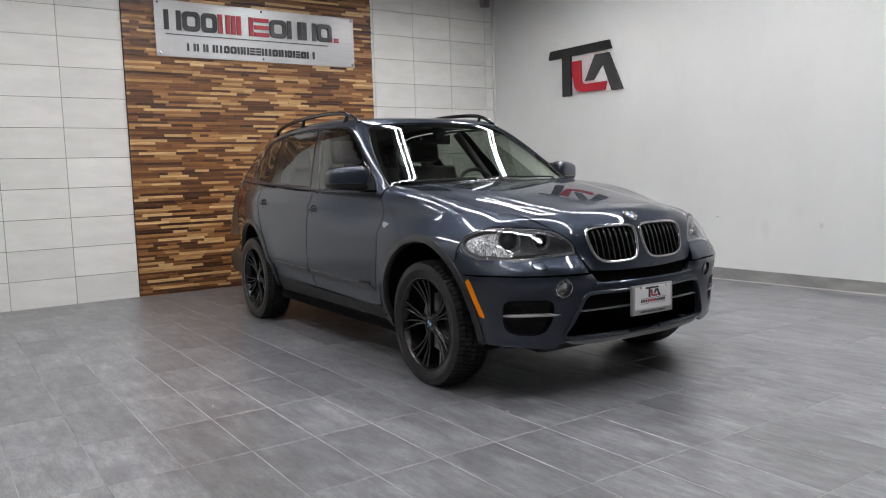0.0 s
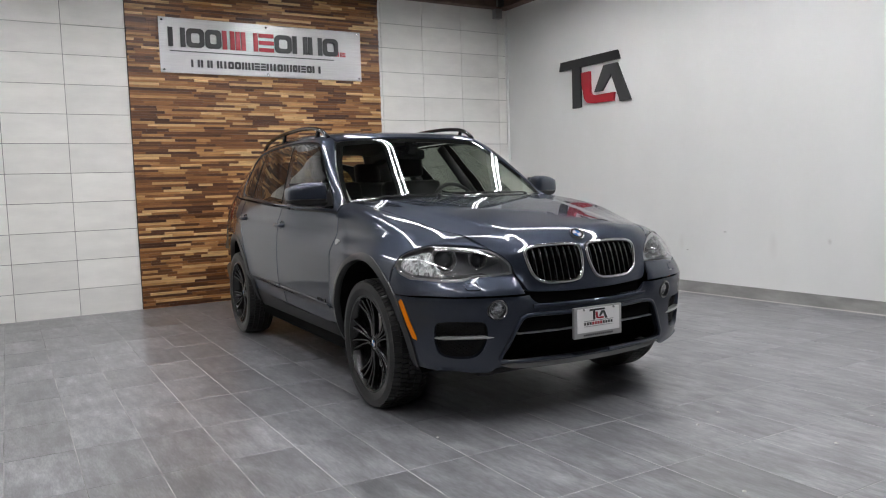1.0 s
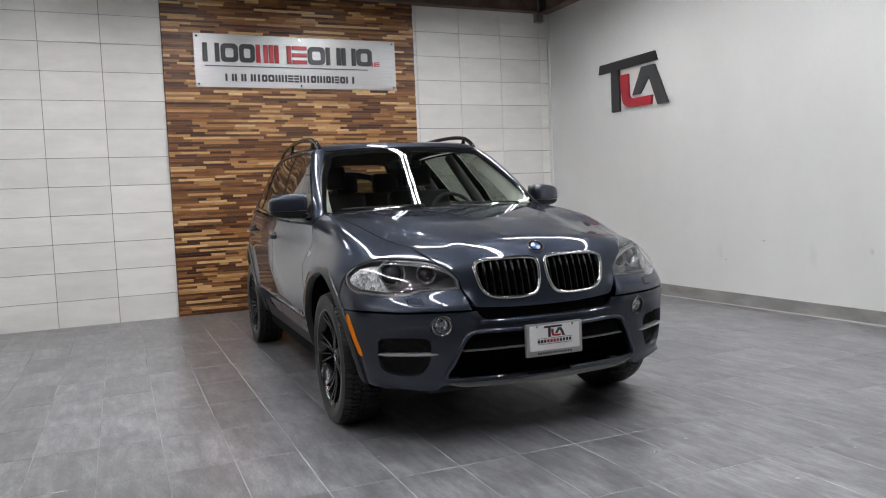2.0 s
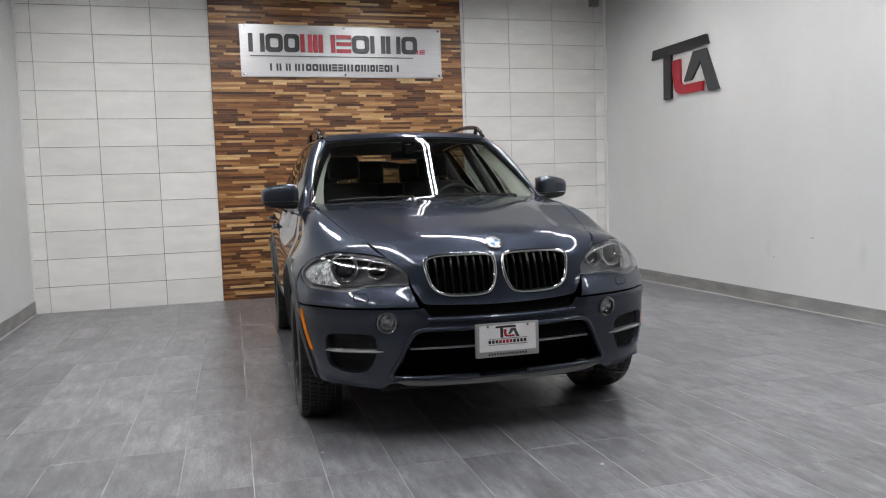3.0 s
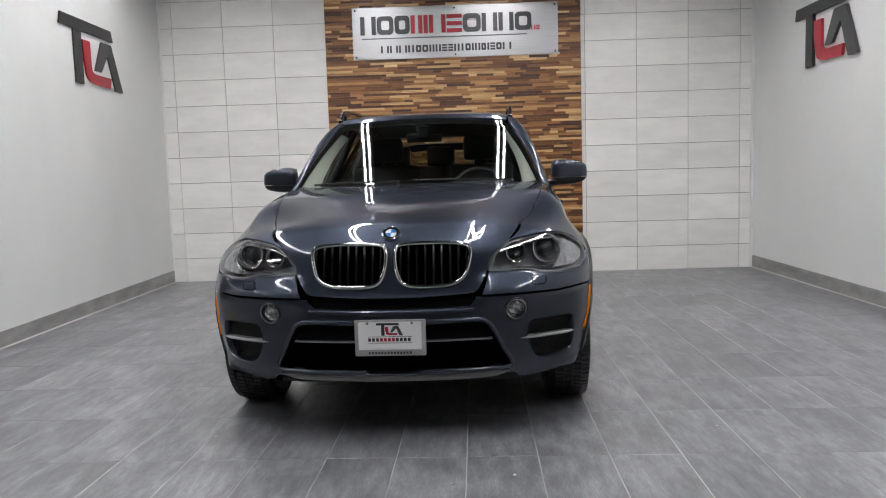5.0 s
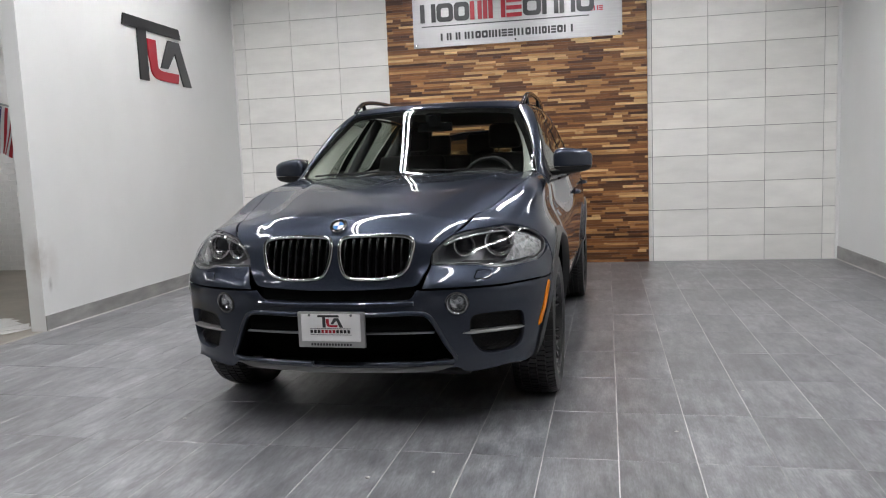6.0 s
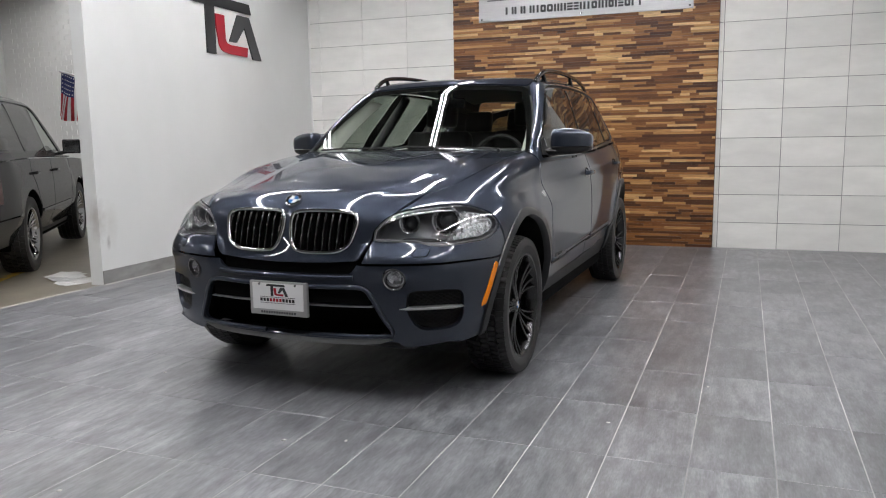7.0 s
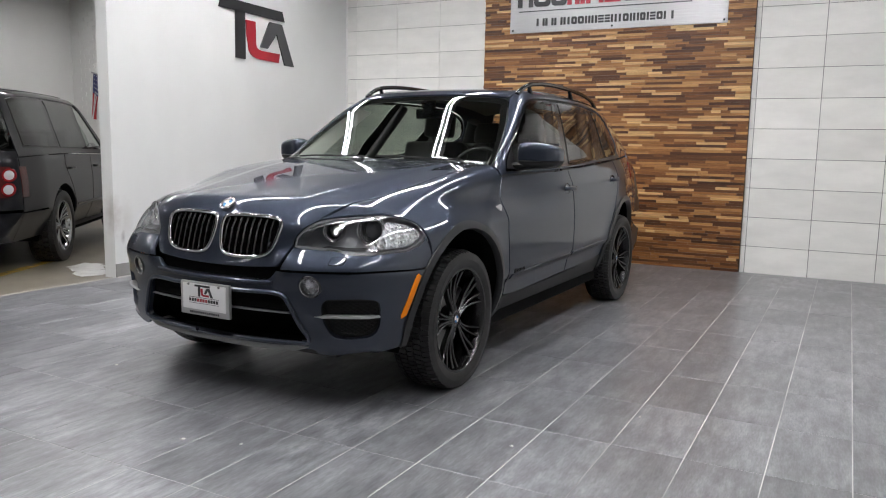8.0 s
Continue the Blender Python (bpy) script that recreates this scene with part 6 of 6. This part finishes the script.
shaped("bonnet", cut_panel(barrel, np.concatenate([hood2, (hood2 * (-1, 1, 1))[::-1]]), (), 0.08), BLACK_PAINT, suv)
ws2 = at_top(*smooth_line([(0.005, 0.76), (0.7, 0.80), (0.62, 1.3), (0.55, 1.38), (0.005, 1.36)], 0.06).T)
shaped("windscreen", cut_panel(nose, np.concatenate([ws2, (ws2 * (-1, 1, 1))[::-1]]), (), 0.1, depth=0.0), SCREEN, suv).visible_shadow = False
for name, z0, z1, mat in (("rear_screen", 1.20, 1.66, DARK_GLASS), ("tailgate", 0.64, 1.18, BLACK_PAINT), ("rear_bumper", 0.34, 0.62, BLACK_PAINT), ("tailgate_top", 1.67, 1.74, BLACK_PAINT)):
    wx = 0.60 if z0 > 1.1 else 0.72
    yc = 3.785 if z0 < 1.1 else 3.71
    q = np.concatenate([at_tail(*smooth_line([(0.005, z0), (wx, z0)], 0.06).T), at_side(*smooth_line([(yc, z0), (yc, z1)], 0.06).T), at_tail(*smooth_line([(wx, z1), (0.005, z1)], 0.06).T)])
    shaped(name, cut_panel(tail_c, np.concatenate([q, (q * (-1, 1, 1))[::-1]]), (), 0.08, depth=0.01), mat, suv)
part("floor_pan", box(-0.85, 0.85, 0.5, 2.22, 0.28, 0.36, 0.02), VOID, suv)
part("floor_pan", box(-0.5, 0.5, -0.7, 3.7, 0.29, 0.36, 0.02), VOID, suv)
# black blocks added inside, so that gaps between panels look dark
part("body_filler", box(-0.86, 0.86, -0.6, 3.62, 0.45, 1.08, 0.05), VOID, suv)
part("tail_filler", box(-0.62, 0.62, 3.5, 3.66, 1.0, 1.7, 0.05), VOID, suv)
part("exhaust", rod((-0.55, 3.7, 0.30), (-0.55, 3.9, 0.30), 0.04, 14), CHROME, suv)
part("seat_row", box(-0.7, 0.7, 2.3, 2.5, 0.6, 1.35, 0.06, 3), LEATHER, suv)
part("seat_row", box(-0.65, 0.65, 1.3, 1.5, 0.6, 1.4, 0.06, 3), LEATHER, suv)

# ---- flag on a short pole behind the west wall, papers at its foot ----
flag = thing("flag", "small striped red and white flag with blue corner", "flag", pose(-4.189, 5.50, 1.925, 0, 0, -11))
part("pole", rod((-0.03, 0.0, 0.012), (0.62, 0.0, -0.128), 0.009, 8), STEEL, flag)


def cloth(u, v):
    """A limp hanging cloth, u along the pole from 0 to 1, v down."""
    return (0.40 * u - 0.15 * v + 0.02 * u * v, 0.022 * math.sin(10 * u + 2 * v) * (0.25 + v) + 0.02 * v, -0.11 * u - 0.40 * v - 0.02 * math.sin(6 * u) * v)


for i in range(13):
    bm = bmesh.new()
    lo, hi = i / 13, (i + 1) / 13
    rows3 = [[bm.verts.new(cloth(u, v)) for v in np.linspace(0.46 if i < 7 else 0.0, 1.0, 9)] for u in (lo, (lo + hi) / 2, hi)]
    for ra, rb_ in zip(rows3, rows3[1:]):
        for j in range(8):
            bm.faces.new((ra[j], ra[j + 1], rb_[j + 1], rb_[j]))
    bmesh.ops.solidify(bm, geom=bm.faces[:], thickness=0.0015)
    part("stripe", bm, (FLAG_RED, FLAG_WHITE)[i % 2], flag, "", 50)
bm = bmesh.new()
grid = [[bm.verts.new(cloth(u, v)) for v in np.linspace(0.0, 0.46, 6)] for u in np.linspace(0, 7 / 13, 7)]
for a, b in zip(grid, grid[1:]):
    for j in range(5):
        bm.faces.new((a[j], a[j + 1], b[j + 1], b[j]))
bmesh.ops.solidify(bm, geom=bm.faces[:], thickness=0.0015)
canton = part("canton", bm, FLAG_BLUE, flag, "blue corner with white dots", 50)
for i in range(6):
    for j in range(5):
        c0 = cloth(0.05 + i * 0.09, 0.04 + j * 0.092)
        part("dot", rod((c0[0], c0[1] - 0.004, c0[2]), (c0[0], c0[1] + 0.004, c0[2]), 0.0062, 5), FLAG_WHITE, canton)
rngp = random.Random(3)
for i in range(5):
    x, y = -3.75 - 0.10 * i + rngp.uniform(-0.04, 0.04), 5.06 + 0.05 * i + rngp.uniform(-0.03, 0.03)
    bm = bmesh.new()
    bmesh.ops.create_grid(bm, x_segments=6, y_segments=6, size=0.5)
    for v in bm.verts:
        v.co = Vector((v.co.x * 0.22, v.co.y * 0.30, 0.002 + 0.006 * i + 0.012 * abs(math.sin(5 * v.co.x + i)) * abs(v.co.y)))
    bmesh.ops.solidify(bm, geom=bm.faces[:], thickness=0.001)
    ob = mesh_object("paper", bm, PAPER, None, "", 60)
    ob.matrix_world = FLOOR_POSE @ pose(x, y, 0, 0, 0, rngp.uniform(-60, 60))
    tagged(ob, "crumpled white paper sheet on the concrete floor", "paper", "loose papers")

# small pale chips on the tiles
for x, y, s in ((0.37, 1.86, 0.012), (-1.05, 3.05, 0.008), (0.10, 2.42, 0.012), (0.35, 2.50, 0.008), (-0.42, 1.75, 0.010), (0.9, 2.0, 0.006), (1.35, 3.05, 0.008), (-2.2, 4.2, 0.006), (1.75, 3.7, 0.007)):
    bm = bmesh.new()
    bmesh.ops.create_icosphere(bm, subdivisions=1, radius=s)
    for v in bm.verts:
        v.co = Vector((v.co.x * rngp.uniform(0.7, 1.6), v.co.y * rngp.uniform(0.6, 1.2), max(v.co.z, -0.2 * s) * 0.5))
    ob = mesh_object("debris_chip", bm, DEBRIS, None, "", 60)
    ob.matrix_world = FLOOR_POSE @ pose(x, y, 0.2 * s * 0.5, 0, 0, rngp.uniform(0, 180))
    tagged(ob, "tiny pale chip lying on the tiles", "debris", "floor chips")

# ---- painted bricks of the bay's far wall ----
BRICK_L, BRICK_H = 0.213, 0.0755
brick_mesh = slab_mesh("brick", BRICK_L - 0.007, BRICK_H - 0.007, 0.010, GREY_WALL, 0.0025)
joined = bmesh.new()
count = 0
for k in range(60):
    z0 = -0.05 + k * BRICK_H
    for i in range(26):
        x0 = BAY_WEST + 0.01 + i * BRICK_L - (0.5 * BRICK_L if k % 2 else 0)
        x1 = x0 + BRICK_L
        if x0 < BAY_WEST or x1 > WEST - 0.11:
            continue
        out = rngp.uniform(-0.002, 0.002)
        if count < 300 and k < 26 and x0 > -7.3 and x1 < -4.7:
            ob = new("brick", brick_mesh)
            ob.matrix_world = pose((x0 + x1) / 2, NORTH - 0.004 + out, z0 + BRICK_H / 2)
            ob.parent = wall_bay
            count += 1
        else:
            box(x0 + 0.0035, x1 - 0.0035, NORTH - 0.004 + out, NORTH + 0.0045, z0 + 0.0035, z0 + BRICK_H - 0.0035, bm=joined)
rest = part("bricks", joined, GREY_WALL, wall_bay, "painted bricks")
rest["kind"] = "stuff"

# ---- floor tiles, laid slightly askew to the walls ----
TILE_TURN, TW, TL, TX, TY = -0.02, 0.3085, 0.605, -0.144, 0.297
tile_mesh = slab_mesh("floor_tile", TW - 0.0037, TL - 0.0028, 0.012, FLOOR_TILE, 0.0012, "z")
joined = bmesh.new()
count = 0


def clipped(poly, axis, limit, side):
    """The part of a flat polygon on one side of an axis-aligned line."""
    out = []
    for a, b in zip(poly, poly[1:] + poly[:1]):
        da, db = (a[axis] - limit) * side, (b[axis] - limit) * side
        if da >= 0:
            out.append(a)
        if da * db < 0:
            k = da / (da - db)
            out.append((a[0] + (b[0] - a[0]) * k, a[1] + (b[1] - a[1]) * k))
    return out


for j in range(-11, 16):
    for i in range(-13, 15):
        u0, v0 = TX + i * TW, TY + j * TL
        corners = []
        for u, v in ((u0 + 0.00185, v0 + 0.0014), (u0 + TW - 0.00185, v0 + 0.0014), (u0 + TW - 0.00185, v0 + TL - 0.0014), (u0 + 0.00185, v0 + TL - 0.0014)):
            corners.append((u - TILE_TURN * (v - 3.0), v + TILE_TURN * u))
        poly = corners
        for axis, limit, side in ((0, FLOOR_EDGE, 1), (0, EAST + 0.05, -1), (1, SOUTH, 1), (1, NORTH + 0.003, -1)):
            poly = clipped(poly, axis, limit, side) if poly else poly
        if len(poly) < 3:
            continue
        if count < 300 and 1 <= j < 13 and poly == corners:
            ob = new("floor_tile", tile_mesh)
            ob.matrix_world = pose(sum(c[0] for c in corners) / 4, sum(c[1] for c in corners) / 4, random.uniform(-0.0005, 0.0004), 0, 0, math.degrees(TILE_TURN))
            ob.parent = floor
            count += 1
        else:
            lo_ring, hi_ring = ([joined.verts.new((a, b, h)) for a, b in poly] for h in (-0.012, 0.0))
            joined.faces.new(hi_ring)
            for k in range(len(poly)):
                n = (k + 1) % len(poly)
                joined.faces.new((lo_ring[k], lo_ring[n], hi_ring[n], hi_ring[k]))
rest = part("floor_tiles", joined, FLOOR_TILE_JOINED, floor, "grey stone-look floor tiles")
rest["kind"] = "stuff"
